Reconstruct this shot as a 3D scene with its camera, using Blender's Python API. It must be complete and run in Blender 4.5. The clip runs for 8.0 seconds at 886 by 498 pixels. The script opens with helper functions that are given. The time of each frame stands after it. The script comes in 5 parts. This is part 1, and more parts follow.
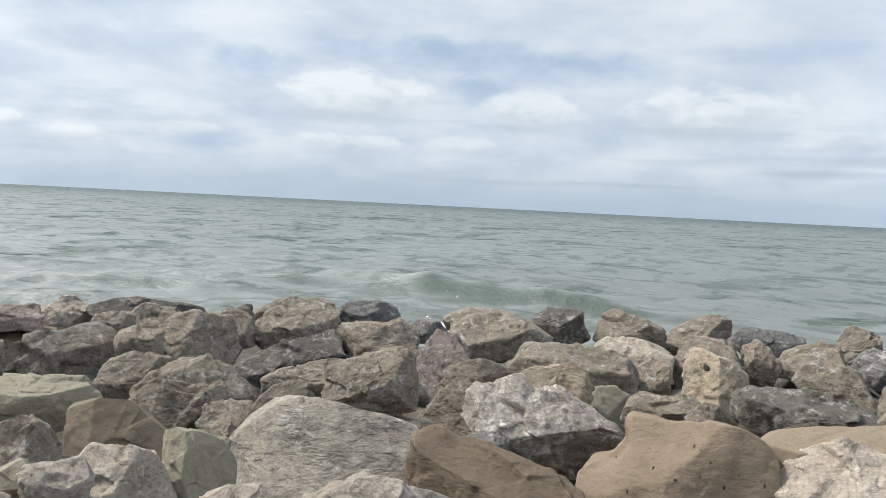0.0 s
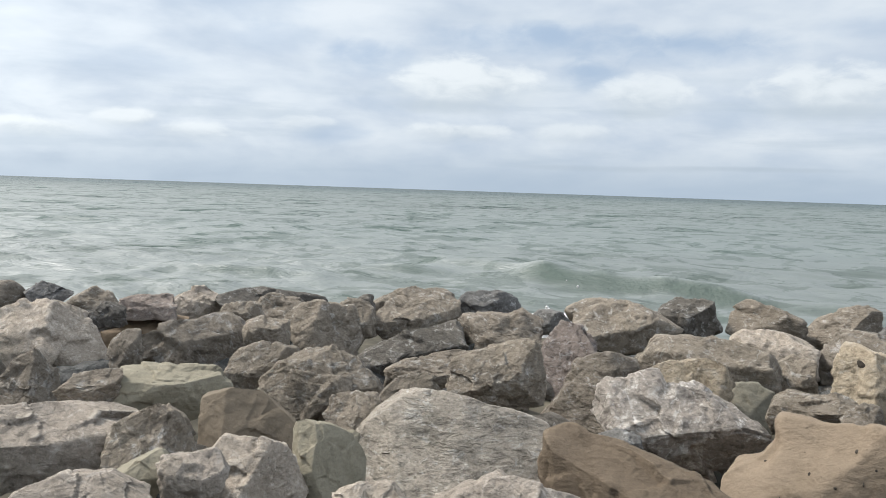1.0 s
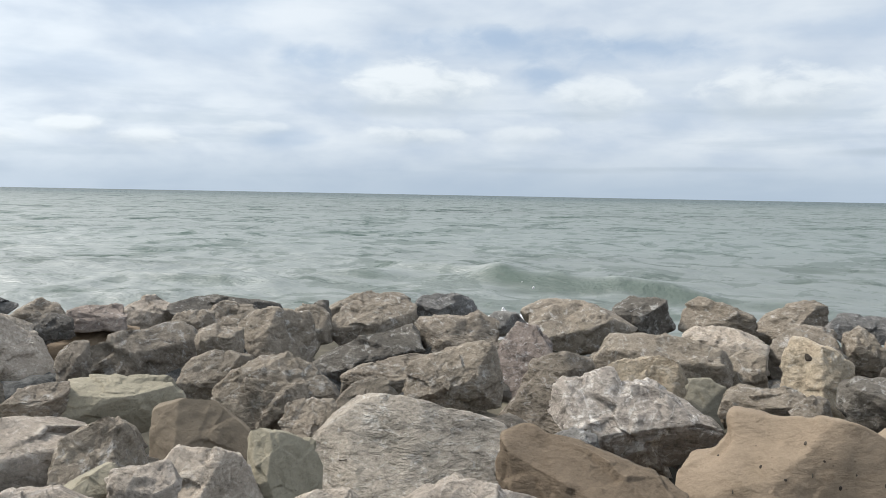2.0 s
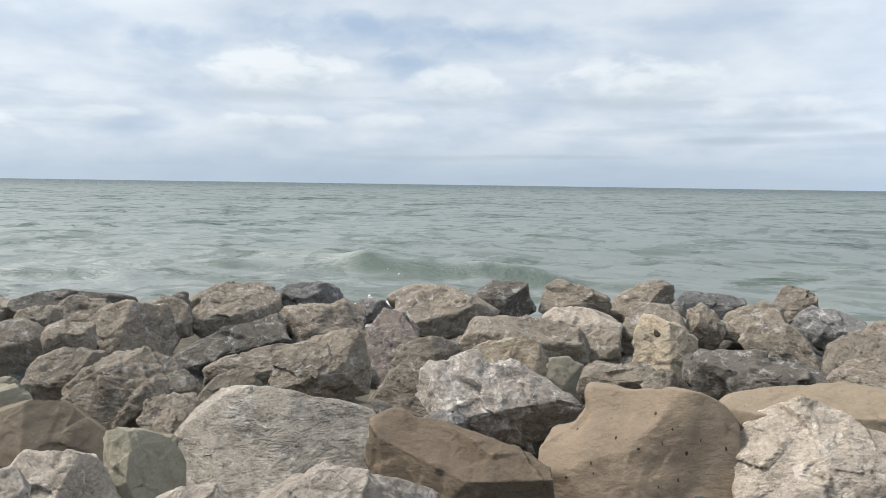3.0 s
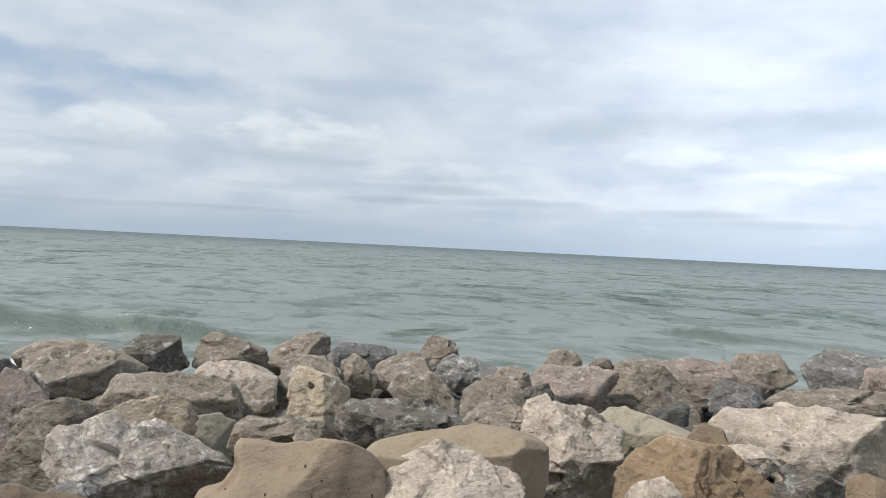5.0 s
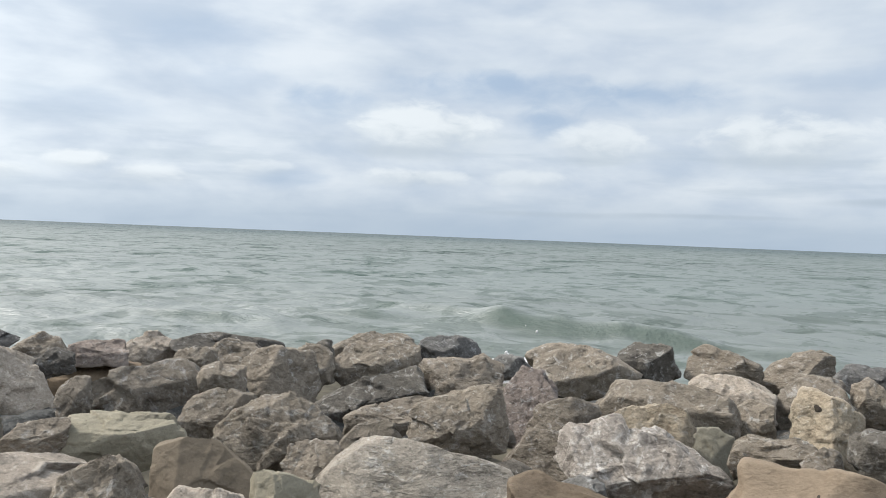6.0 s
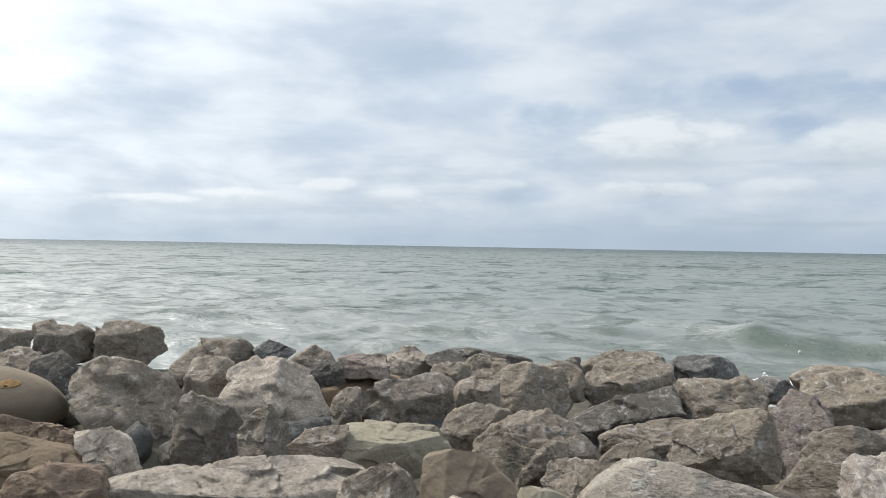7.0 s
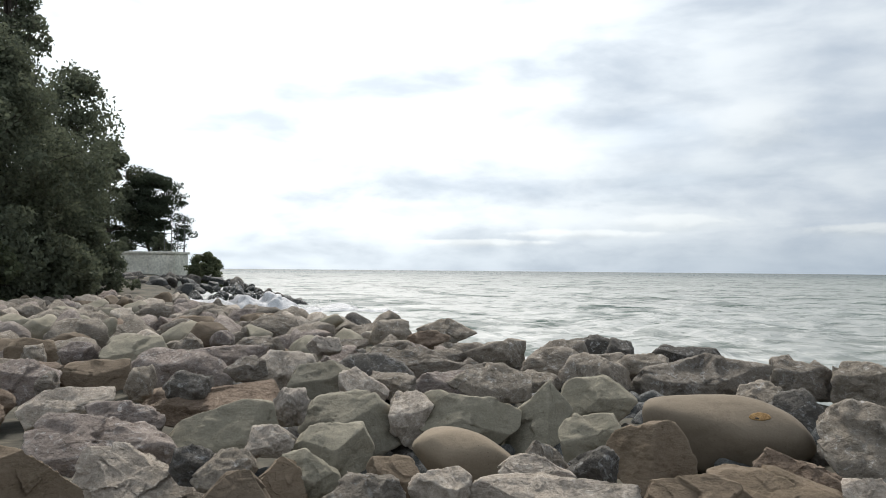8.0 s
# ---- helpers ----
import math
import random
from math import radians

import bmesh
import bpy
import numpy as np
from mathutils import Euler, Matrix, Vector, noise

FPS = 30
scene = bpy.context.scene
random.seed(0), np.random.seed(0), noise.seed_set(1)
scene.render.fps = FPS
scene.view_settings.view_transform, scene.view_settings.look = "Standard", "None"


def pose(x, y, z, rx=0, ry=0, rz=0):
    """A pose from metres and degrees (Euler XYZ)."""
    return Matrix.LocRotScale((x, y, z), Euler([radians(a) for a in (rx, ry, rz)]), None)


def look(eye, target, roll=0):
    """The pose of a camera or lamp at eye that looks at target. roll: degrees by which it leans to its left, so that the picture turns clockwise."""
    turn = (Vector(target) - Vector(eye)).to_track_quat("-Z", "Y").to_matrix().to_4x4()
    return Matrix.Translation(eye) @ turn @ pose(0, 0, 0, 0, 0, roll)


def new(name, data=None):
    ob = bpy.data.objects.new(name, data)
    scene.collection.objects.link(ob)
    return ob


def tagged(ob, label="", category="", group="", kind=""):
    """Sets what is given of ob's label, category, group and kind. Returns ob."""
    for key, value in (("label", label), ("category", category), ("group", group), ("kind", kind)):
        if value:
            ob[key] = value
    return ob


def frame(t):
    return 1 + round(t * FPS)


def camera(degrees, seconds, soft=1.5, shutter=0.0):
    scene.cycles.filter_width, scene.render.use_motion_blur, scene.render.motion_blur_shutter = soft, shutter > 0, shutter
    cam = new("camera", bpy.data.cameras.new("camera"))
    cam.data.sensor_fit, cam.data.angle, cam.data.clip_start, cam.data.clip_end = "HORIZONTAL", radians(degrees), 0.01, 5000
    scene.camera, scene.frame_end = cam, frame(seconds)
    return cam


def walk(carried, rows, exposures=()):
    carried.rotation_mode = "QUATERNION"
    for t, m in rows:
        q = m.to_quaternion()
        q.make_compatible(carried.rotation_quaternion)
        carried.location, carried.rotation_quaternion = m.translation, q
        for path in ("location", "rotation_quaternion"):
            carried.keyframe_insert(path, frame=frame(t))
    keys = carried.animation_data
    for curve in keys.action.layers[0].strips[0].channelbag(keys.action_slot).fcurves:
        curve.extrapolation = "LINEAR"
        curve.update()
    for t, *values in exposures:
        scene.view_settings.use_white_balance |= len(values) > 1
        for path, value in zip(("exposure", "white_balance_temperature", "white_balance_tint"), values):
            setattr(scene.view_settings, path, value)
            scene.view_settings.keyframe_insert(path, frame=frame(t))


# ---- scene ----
cam = camera(58.0, 8.0, soft=0.9)
# seconds, x, y, z, yaw, pitch, roll
ROWS = [
    (0.00, 0.000, 0.000, 1.600, -0.00, -3.12, -2.89),
    (0.50, -0.094, 0.116, 1.584, 8.76, -3.64, -2.24),
    (1.00, -0.090, 0.155, 1.586, 7.95, -4.24, -1.91),
    (1.20, -0.076, 0.158, 1.586, 6.34, -4.38, -1.73),
    (2.30, -0.080, 0.178, 1.582, 3.76, -3.78, -0.78),
    (2.50, -0.064, 0.200, 1.580, 1.67, -4.42, -0.98),
    (3.00, -0.084, 0.160, 1.580, -4.94, -4.63, -0.85),
    (3.50, -0.101, 0.141, 1.574, -8.49, -2.17, 0.22),
    (3.70, -0.059, 0.159, 1.571, -10.71, -0.54, 0.65),
    (4.00, 0.057, 0.192, 1.572, -33.64, 0.72, -0.86),
    (4.20, 0.070, 0.122, 1.574, -49.42, 1.05, -1.73),
    (4.35, 0.064, 0.125, 1.574, -54.30, 0.98, -1.80),
    (4.50, 0.048, 0.132, 1.575, -55.20, 0.79, -1.99),
    (4.70, 0.019, 0.145, 1.576, -50.00, 0.43, -2.34),
    (4.90, -0.013, 0.160, 1.578, -37.50, 0.05, -2.73),
    (5.10, -0.038, 0.171, 1.580, -19.50, -0.25, -3.03),
    (5.30, -0.048, 0.176, 1.580, -5.94, -0.38, -3.15),
    (5.50, -0.067, 0.187, 1.584, 0.43, -0.50, -2.42),
    (6.00, -0.120, 0.184, 1.581, 4.91, -0.91, -2.25),
    (6.50, -0.161, 0.184, 1.578, 9.78, -0.90, -1.91),
    (7.00, -0.233, 0.149, 1.586, 21.50, -0.22, -1.02),
    (7.30, -0.292, 0.082, 1.600, 34.41, 0.45, -0.42),
    (7.50, -0.312, 0.048, 1.607, 45.05, 1.02, -0.25),
    (7.70, -0.345, 0.029, 1.611, 55.89, 1.58, -0.26),
    (7.80, -0.390, 0.029, 1.611, 60.93, 1.72, -0.36),
    (8.00, -0.387, -0.030, 1.624, 69.56, 1.52, -0.53),
]
EXPOSURES = [(0.0, 0.0), (3.5, 0.02), (3.9, -0.24), (4.2, -0.50), (5.3, -0.02), (7.0, -0.08), (8.0, -0.38)]
walk(cam, [(t, pose(x, y, z, 90 + pitch, roll, yaw)) for t, x, y, z, yaw, pitch, roll in ROWS], EXPOSURES)

# ---- sky and sun ----
SUN_AZ, SUN_EL = 79.0, 51.0  # degrees to the left of the first view, and up


def heading(az, el):
    a, e = radians(az), radians(el)
    return Vector((-math.sin(a) * math.cos(e), math.cos(a) * math.cos(e), math.sin(e)))


sun = new("sun", bpy.data.lights.new("sun", "SUN"))
sun.data.energy, sun.data.angle, sun.data.color = 4.9, radians(12), (1.0, 0.955, 0.90)
sun.matrix_world = look(heading(SUN_AZ, SUN_EL) * 100, (0, 0, 0))

world = bpy.data.worlds.new("sky")
scene.world = world
world.use_nodes = True


class Graph:
    """Short hand for building node trees."""

    def __init__(self, tree):
        self.tree, self.nodes, self.links = tree, tree.nodes, tree.links

    def put(self, socket, value):
        if isinstance(value, bpy.types.NodeSocket):
            self.links.new(value, socket)
        else:
            socket.default_value = value

    def node(self, kind, **values):
        n = self.nodes.new(kind)
        for key, value in values.items():
            setattr(n, key, value)
        return n

    def math(self, op, a, b=0.0, clamp=False):
        n = self.node("ShaderNodeMath", operation=op, use_clamp=clamp)
        self.put(n.inputs[0], a), self.put(n.inputs[1], b)
        return n.outputs[0]

    def vec(self, op, a, b=(0, 0, 0)):
        n = self.node("ShaderNodeVectorMath", operation=op)
        self.put(n.inputs[0], a), self.put(n.inputs[1], b)
        return n.outputs["Value"] if op in ("DOT_PRODUCT", "LENGTH") else n.outputs["Vector"]

    def noise(self, at, scale, detail=6.0, rough=0.6, warp=0.0):
        n = self.node("ShaderNodeTexNoise")
        self.put(n.inputs["Vector"], at)
        n.inputs["Scale"].default_value, n.inputs["Detail"].default_value = scale, detail
        n.inputs["Roughness"].default_value, n.inputs["Distortion"].default_value = rough, warp
        return n.outputs[0]

    def ramp(self, fac, stops):
        n = self.node("ShaderNodeValToRGB")
        self.put(n.inputs[0], fac)
        while len(n.color_ramp.elements) < len(stops):
            n.color_ramp.elements.new(0.5)
        for e, (p, c) in zip(n.color_ramp.elements, stops):
            e.position, e.color = p, ((c, c, c, 1) if isinstance(c, (int, float)) else (*c, 1))
        return n.outputs[0]

    def span(self, x, lo, hi, a=0.0, b=1.0):
        n = self.node("ShaderNodeMapRange", interpolation_type="SMOOTHSTEP")
        self.put(n.inputs[0], x)
        for k, v in zip((1, 2, 3, 4), (lo, hi, a, b)):
            self.put(n.inputs[k], v)
        return n.outputs[0]

    def mix(self, fac, a, b, blend="MIX"):
        n = self.node("ShaderNodeMix", data_type="RGBA", blend_type=blend)
        self.put(n.inputs[0], fac)
        for s, v in ((n.inputs[6], a), (n.inputs[7], b)):
            self.put(s, (*v, 1) if isinstance(v, tuple) and len(v) == 3 else v)
        return n.outputs[2]


def build_sky():
    g = Graph(world.node_tree)
    back, out = g.nodes["Background"], g.nodes["World Output"]
    clear = g.node("ShaderNodeTexSky", sky_type="NISHITA", sun_disc=False)
    clear.sun_elevation, clear.sun_rotation = radians(SUN_EL), radians(-SUN_AZ)
    clear.dust_density = 2.0
    way = g.vec("NORMALIZE", g.node("ShaderNodeTexCoord").outputs["Generated"])
    split = g.node("ShaderNodeSeparateXYZ")
    g.put(split.inputs[0], way)
    x, y, z = split.outputs
    up = g.math("MAXIMUM", z, 0.0)
    el = g.math("MULTIPLY", g.math("ARCSINE", z), 57.29578)
    az = g.math("MULTIPLY", g.math("ARCTAN2", g.math("MULTIPLY", x, -1.0), y), 57.29578)
    # cloud deck seen in perspective
    deep = g.math("DIVIDE", 1.0, g.math("ADD", up, 0.09))
    deck = g.node("ShaderNodeCombineXYZ")
    g.put(deck.inputs[0], g.math("MULTIPLY", x, deep))
    g.put(deck.inputs[1], g.math("MULTIPLY", y, deep))
    broad = g.noise(deck.outputs[0], 0.36, 3.0, 0.45, 0.2)

    def drawn(across, rise):
        n = g.node("ShaderNodeCombineXYZ")
        g.put(n.inputs[0], g.math("MULTIPLY", az, across))
        g.put(n.inputs[1], g.math("MULTIPLY", el, rise))
        return n.outputs[0]

    lumps = g.noise(drawn(0.095, 0.26), 1.0, 5.0, 0.5, 0.15)
    puffs = g.noise(drawn(0.17, 0.42), 1.0, 6.0, 0.52, 0.2)
    low = g.span(el, 5.0, 9.0, 0.55, 0.12)
    tone = g.math("ADD", g.math("MULTIPLY", lumps, g.math("SUBTRACT", 0.88, low)), g.math("ADD", g.math("MULTIPLY", broad, 0.12), g.math("MULTIPLY", puffs, low)))
    veil = g.ramp(tone, [(0.38, (0.58, 0.655, 0.775)), (0.46, (0.66, 0.72, 0.82)), (0.53, (0.735, 0.785, 0.865)), (0.62, (0.82, 0.855, 0.915))])
    # flat streaks of stratus
    streak = g.noise(drawn(0.05, 0.50), 1.3, 5.0, 0.5, 0.15)
    veil = g.mix(g.math("MULTIPLY", g.span(streak, 0.50, 0.66), g.span(el, 5.0, 10.0, 0.42, 0.10)), veil, (0.50, 0.58, 0.68))
    # low haze band over the water
    haze = g.span(el, 0.2, 4.2, 1.0, 0.0)
    veil = g.mix(g.math("MULTIPLY", haze, 0.82), veil, (0.47, 0.56, 0.68))

    curls = g.noise(drawn(0.24, 0.48), 1.5, 8.0, 0.55, 0.4)
    ragged = g.math("SUBTRACT", g.math("ADD", g.math("MULTIPLY", curls, 0.6), g.math("MULTIPLY", puffs, 0.4)), 0.5)

    def heap(col, a, e, ra, re, top, foot, force=1.0, rag=1.0, edge=0.6):
        """One heap or streak of cloud round the heading (a, e): lit on top, grey below and fading out downwards, with ragged edges."""
        da = g.math("DIVIDE", g.math("SUBTRACT", az, a), ra)
        de = g.math("DIVIDE", g.math("SUBTRACT", el, e), re)
        under = g.math("MULTIPLY", g.math("MINIMUM", de, 0.0), 1.2)
        over = g.math("MAXIMUM", de, 0.0)
        body = g.math("SUBTRACT", 1.0, g.math("ADD", g.math("MULTIPLY", da, da), g.math("ADD", g.math("MULTIPLY", over, over), g.math("MULTIPLY", under, under))))
        body = g.math("ADD", body, g.math("MULTIPLY", ragged, 2.9 * rag))
        cover = g.math("MULTIPLY", g.span(body, -0.1, g.span(de, -0.5, 0.5, max(1.8, edge), edge)), force)
        lit = g.span(g.math("ADD", de, g.math("MULTIPLY", ragged, 3.0)), -0.6, 0.6)
        return g.mix(cover, col, g.mix(lit, foot, top))

    white, grey, slate, blue = (0.90, 0.925, 0.96), (0.60, 0.655, 0.72), (0.49, 0.56, 0.645), (0.44, 0.55, 0.72)
    # thin places where the blue shows through
    for a, e, ra, re, force in ((1.0, 10.3, 9.5, 1.7, 0.95), (-9.0, 9.8, 8.5, 1.6, 0.9), (-2.2, 7.9, 3.2, 1.5, 0.9), (13.5, 8.8, 4.2, 1.7, 0.9), (20.0, 9.8, 5.0, 1.4, 0.4), (16.0, 3.6, 3.0, 1.2, 0.6),
                                (-24.0, 10.8, 9.0, 1.0, 0.4), (54.5, 9.3, 5.5, 2.3, 0.5), (55.0, 5.8, 7.0, 1.6, 0.3), (22.0, 12.4, 6.0, 2.4, 0.5), (66.0, 5.6, 9.0, 1.3, 0.45), (30.0, 7.5, 6.0, 1.5, 0.35)):
        veil = heap(veil, a, e, ra, re, blue, blue, force, 0.8, 1.1)
    # heaps over the lake, the largest ahead of the start
    for a, e, ra, re, force in ((6.4, 7.0, 6.4, 2.6, 1.0), (-5.8, 6.6, 4.0, 1.9, 0.85), (-17.8, 6.6, 6.4, 2.4, 0.9), (7.0, 3.9, 4.5, 1.0, 0.7), (-1.0, 4.1, 3.5, 0.9, 0.5), (17.6, 4.2, 3.0, 0.8, 0.55),
                                (25.5, 3.2, 4.0, 0.9, 0.65), (29.5, 3.8, 2.6, 1.0, 0.8), (35.5, 3.1, 4.0, 0.8, 0.85), (42.0, 2.7, 4.5, 0.6, 0.8), (53.8, 3.3, 4.5, 0.8, 0.9), (60.0, 2.5, 6.0, 0.5, 0.9), (67.0, 1.9, 6.0, 0.4, 0.9),
                                (48.0, 9.2, 3.6, 2.2, 0.5), (-45.0, 6.5, 6.0, 1.2, 0.6), (-60.0, 6.2, 9.0, 1.4, 0.7), (-52.0, 5.4, 4.0, 0.8, 0.5), (-28.0, 5.2, 6.0, 1.0, 0.5)):
        veil = heap(veil, a, e, ra, re, white, grey, force)
    # grey undersides and far bands
    for a, e, ra, re, force in ((-43.0, 9.0, 8.0, 1.3, 0.8), (-54.0, 9.2, 7.0, 1.2, 0.9), (-66.0, 9.0, 8.0, 1.3, 0.8), (-38.0, 8.2, 6.0, 1.0, 0.7), (-28.6, 4.0, 5.0, 0.55, 0.8), (-34.0, 3.3, 6.0, 0.5, 0.8),
                                (-46.0, 3.0, 6.0, 0.5, 0.9), (-51.0, 2.5, 7.0, 0.45, 0.9), (-64.0, 3.6, 9.0, 0.6, 0.95), (-72.0, 2.3, 8.0, 0.4, 0.7), (-13.0, 2.0, 7.0, 0.25, 0.75), (-3.0, 1.8, 8.0, 0.3, 0.55),
                                (-24.0, 3.1, 4.5, 0.4, 0.7), (84.0, 3.4, 9.0, 0.8, 0.6), (73.0, 4.2, 9.0, 0.7, 0.55), (89.5, 11.2, 3.0, 0.8, 0.6), (91.0, 14.0, 1.6, 0.6, 0.5), (8.0, 5.8, 5.0, 0.7, 0.5), (-5.6, 5.6, 3.5, 0.5, 0.35), (-17.8, 5.7, 6.0, 0.7, 0.5), (-26.0, 3.2, 5.0, 0.4, 0.5)):
        veil = heap(veil, a, e, ra, re, slate, slate, force, 0.55, 1.4)
    # the bright part of the sky round the veiled sun
    s = heading(SUN_AZ + 5, SUN_EL - 21)
    near = g.math("MAXIMUM", g.vec("DOT_PRODUCT", way, tuple(s)), 0.0)
    glow = g.math("ADD", g.math("MULTIPLY", g.math("POWER", near, 8.0), 0.95), g.math("MULTIPLY", g.math("POWER", near, 2.0), 0.31))
    glare = g.math("POWER", g.math("MAXIMUM", g.vec("DOT_PRODUCT", way, tuple(heading(86, 9))), 0.0), 16.0)
    glow = g.math("ADD", glow, g.math("MULTIPLY", glare, 0.22))
    thin = g.math("MULTIPLY", glow, g.span(tone, 0.34, 0.60, 0.55, 1.15))
    veil = g.mix(1.0, veil, g.mix(thin, (0, 0, 0), (1.0, 0.99, 0.96)), "ADD")
    veil = g.mix(g.span(az, -58.0, -20.0, 1.0, 0.0), veil, (1.38, 1.38, 1.41), "MULTIPLY")
    veil = g.mix(1.0, veil, (0.955, 0.995, 1.005), "MULTIPLY")
    full = g.mix(0.94, g.mix(1.0, clear.outputs[0], (0.1, 0.1, 0.1), "MULTIPLY"), veil)
    g.put(back.inputs["Color"], full)
    back.inputs["Strength"].default_value = 1.0
    g.put(out.inputs["Surface"], back.outputs[0])


build_sky()


# ---- materials ----
def material(name):
    m = bpy.data.materials.new(name)
    m.use_nodes = True
    g = Graph(m.node_tree)
    return m, g, g.nodes["Principled BSDF"]


def bump(g, height, strength, distance, under=None):
    n = g.node("ShaderNodeBump")
    g.put(n.inputs["Height"], height)
    n.inputs["Strength"].default_value, n.inputs["Distance"].default_value = strength, distance
    if under is not None:
        g.put(n.inputs["Normal"], under)
    return n.outputs[0]


def stone(name, dark, mid, light, mottle=1.0, vein=0.0, veintone=(0.7, 0.69, 0.66), layered=0.0, relief=1.0, rough=0.88):
    """Weathered shore stone: mottled body, speckle, cracks and pale veins."""
    m, g, p = material(name)
    at = g.node("ShaderNodeTexCoord").outputs["Object"]
    odd = g.node("ShaderNodeObjectInfo").outputs["Random"]
    off = g.node("ShaderNodeCombineXYZ")
    for i, k in enumerate((37.0, 61.0, 83.0)):
        g.put(off.inputs[i], g.math("MULTIPLY", odd, k))
    at = g.vec("ADD", at, off.outputs[0])
    if layered:
        at2 = g.vec("MULTIPLY", at, (1.0, 1.0, 1.0 + layered))
    else:
        at2 = at
    big = g.noise(at2, 3.2, 9.0, 0.66, 0.5)
    mid_n = g.noise(at2, 11.0, 8.0, 0.68, 0.3)
    grain = g.noise(at, 55.0, 6.0, 0.72)
    fleck = g.noise(at2, 24.0, 7.0, 0.7, 0.6)
    body = g.math("ADD", g.math("MULTIPLY", big, 0.42), g.math("ADD", g.math("MULTIPLY", mid_n, 0.33), g.math("MULTIPLY", fleck, 0.25)))
    s = 0.072 / mottle
    col = g.ramp(body, [(0.5 - 1.5 * s, dark), (0.5 - 0.2 * s, mid), (0.5 + 0.7 * s, mid), (0.5 + 1.9 * s, light)])
    # pale crystalline patches, thin veins
    crust = g.noise(at2, 13.0, 9.0, 0.68, 0.5)
    col = g.mix(g.math("MULTIPLY", g.span(crust, 0.55, 0.66), vein * 0.9, True), col, veintone)
    # fine etched grain along the bedding, which lies at a slant of its own in each stone
    slant = g.node("ShaderNodeVectorRotate", rotation_type="AXIS_ANGLE")
    g.put(slant.inputs["Vector"], at)
    slant.inputs["Axis"].default_value = (0.8, 0.6, 0.0)
    g.put(slant.inputs["Angle"], g.math("MULTIPLY", g.math("SUBTRACT", odd, 0.5), 1.6))
    bed = g.noise(g.vec("MULTIPLY", slant.outputs[0], (1.0, 1.0, 3.4)), 13.0, 9.0, 0.68, 0.9)
    etch = min(1.0, relief) ** 2
    col = g.mix(g.math("MULTIPLY", g.span(bed, 0.55, 0.68), 0.30 * etch), col, light)
    col = g.mix(g.math("MULTIPLY", g.span(bed, 0.34, 0.46, 1.0, 0.0), 0.32 * etch), col, dark)
    lines = g.math("ABSOLUTE", g.math("SUBTRACT", g.noise(at2, 2.6, 4.0, 0.5, 0.6), 0.5))
    col = g.mix(g.math("MULTIPLY", g.math("MULTIPLY", g.span(lines, 0.0, 0.02, 1.0, 0.0), g.span(mid_n, 0.42, 0.6)), vein * 0.6), col, veintone)
    # dark stains and pits
    pits = g.node("ShaderNodeTexVoronoi", feature="F1")
    g.put(pits.inputs["Vector"], g.vec("ADD", at, g.vec("MULTIPLY", g.node("ShaderNodeTexCoord").outputs["Normal"], (0.02, 0.02, 0.02))))
    pits.inputs["Scale"].default_value = 34.0
    hole = g.math("MULTIPLY", g.span(pits.outputs["Distance"], 0.08, 0.22, 1.0, 0.0), g.span(mid_n, 0.5, 0.62))
    col = g.mix(g.math("MULTIPLY", hole, 0.55), col, tuple(c * 0.45 for c in dark))
    stain = g.noise(at, 1.7, 6.0, 0.6, 0.8)
    col = g.mix(g.span(stain, 0.52, 0.7, 0.0, 0.4), col, (dark[0] * 0.95, dark[1] * 0.98, dark[2] * 0.92))
    col = g.mix(1.0, col, g.ramp(grain, [(0.32, 1.0 - 0.20 * min(1, relief)), (0.68, 1.0 + 0.19 * min(1, relief))]), "MULTIPLY")
    # each stone a little lighter or darker, warmer or greyer
    col = g.mix(1.0, col, g.ramp(odd, [(0.0, (0.80, 0.815, 0.84)), (0.5, (0.98, 0.985, 0.98)), (1.0, (1.17, 1.175, 1.18))]), "MULTIPLY")
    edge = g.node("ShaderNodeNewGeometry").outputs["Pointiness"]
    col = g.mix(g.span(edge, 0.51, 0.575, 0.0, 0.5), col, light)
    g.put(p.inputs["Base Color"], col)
    p.inputs["Roughness"].default_value = rough
    p.inputs["Specular IOR Level"].default_value = 0.25
    crack = g.noise(at2, 4.0, 4.0, 0.55, 0.5)
    crack = g.math("ABSOLUTE", g.math("SUBTRACT", crack, 0.5))
    crack = g.span(crack, 0.0, 0.025)
    # small broken facets: irregular cells, each a plane with a tilt of its own
    wave = g.node("ShaderNodeTexNoise")
    g.put(wave.inputs["Vector"], at2)
    wave.inputs["Scale"].default_value, wave.inputs["Detail"].default_value = 6.0, 5.0
    bent = g.vec("ADD", at2, g.vec("MULTIPLY", g.vec("SUBTRACT", wave.outputs[1], (0.5, 0.5, 0.5)), (0.22, 0.22, 0.22)))
    plane = 0.0
    for scale, deep in ((5.0, 0.30), (13.0, 0.30), (30.0, 0.2)):
        cell = g.node("ShaderNodeTexVoronoi")
        g.put(cell.inputs["Vector"], bent)
        cell.inputs["Scale"].default_value = scale
        tilt = g.vec("DOT_PRODUCT", g.vec("SUBTRACT", bent, cell.outputs["Position"]), g.vec("SUBTRACT", cell.outputs["Color"], (0.5, 0.5, 0.5)))
        plane = g.math("ADD", g.math("MULTIPLY", tilt, deep), plane)
    bf = bump(g, plane, min(1.0, relief), 1.3 if relief > 0.7 else 0.7)
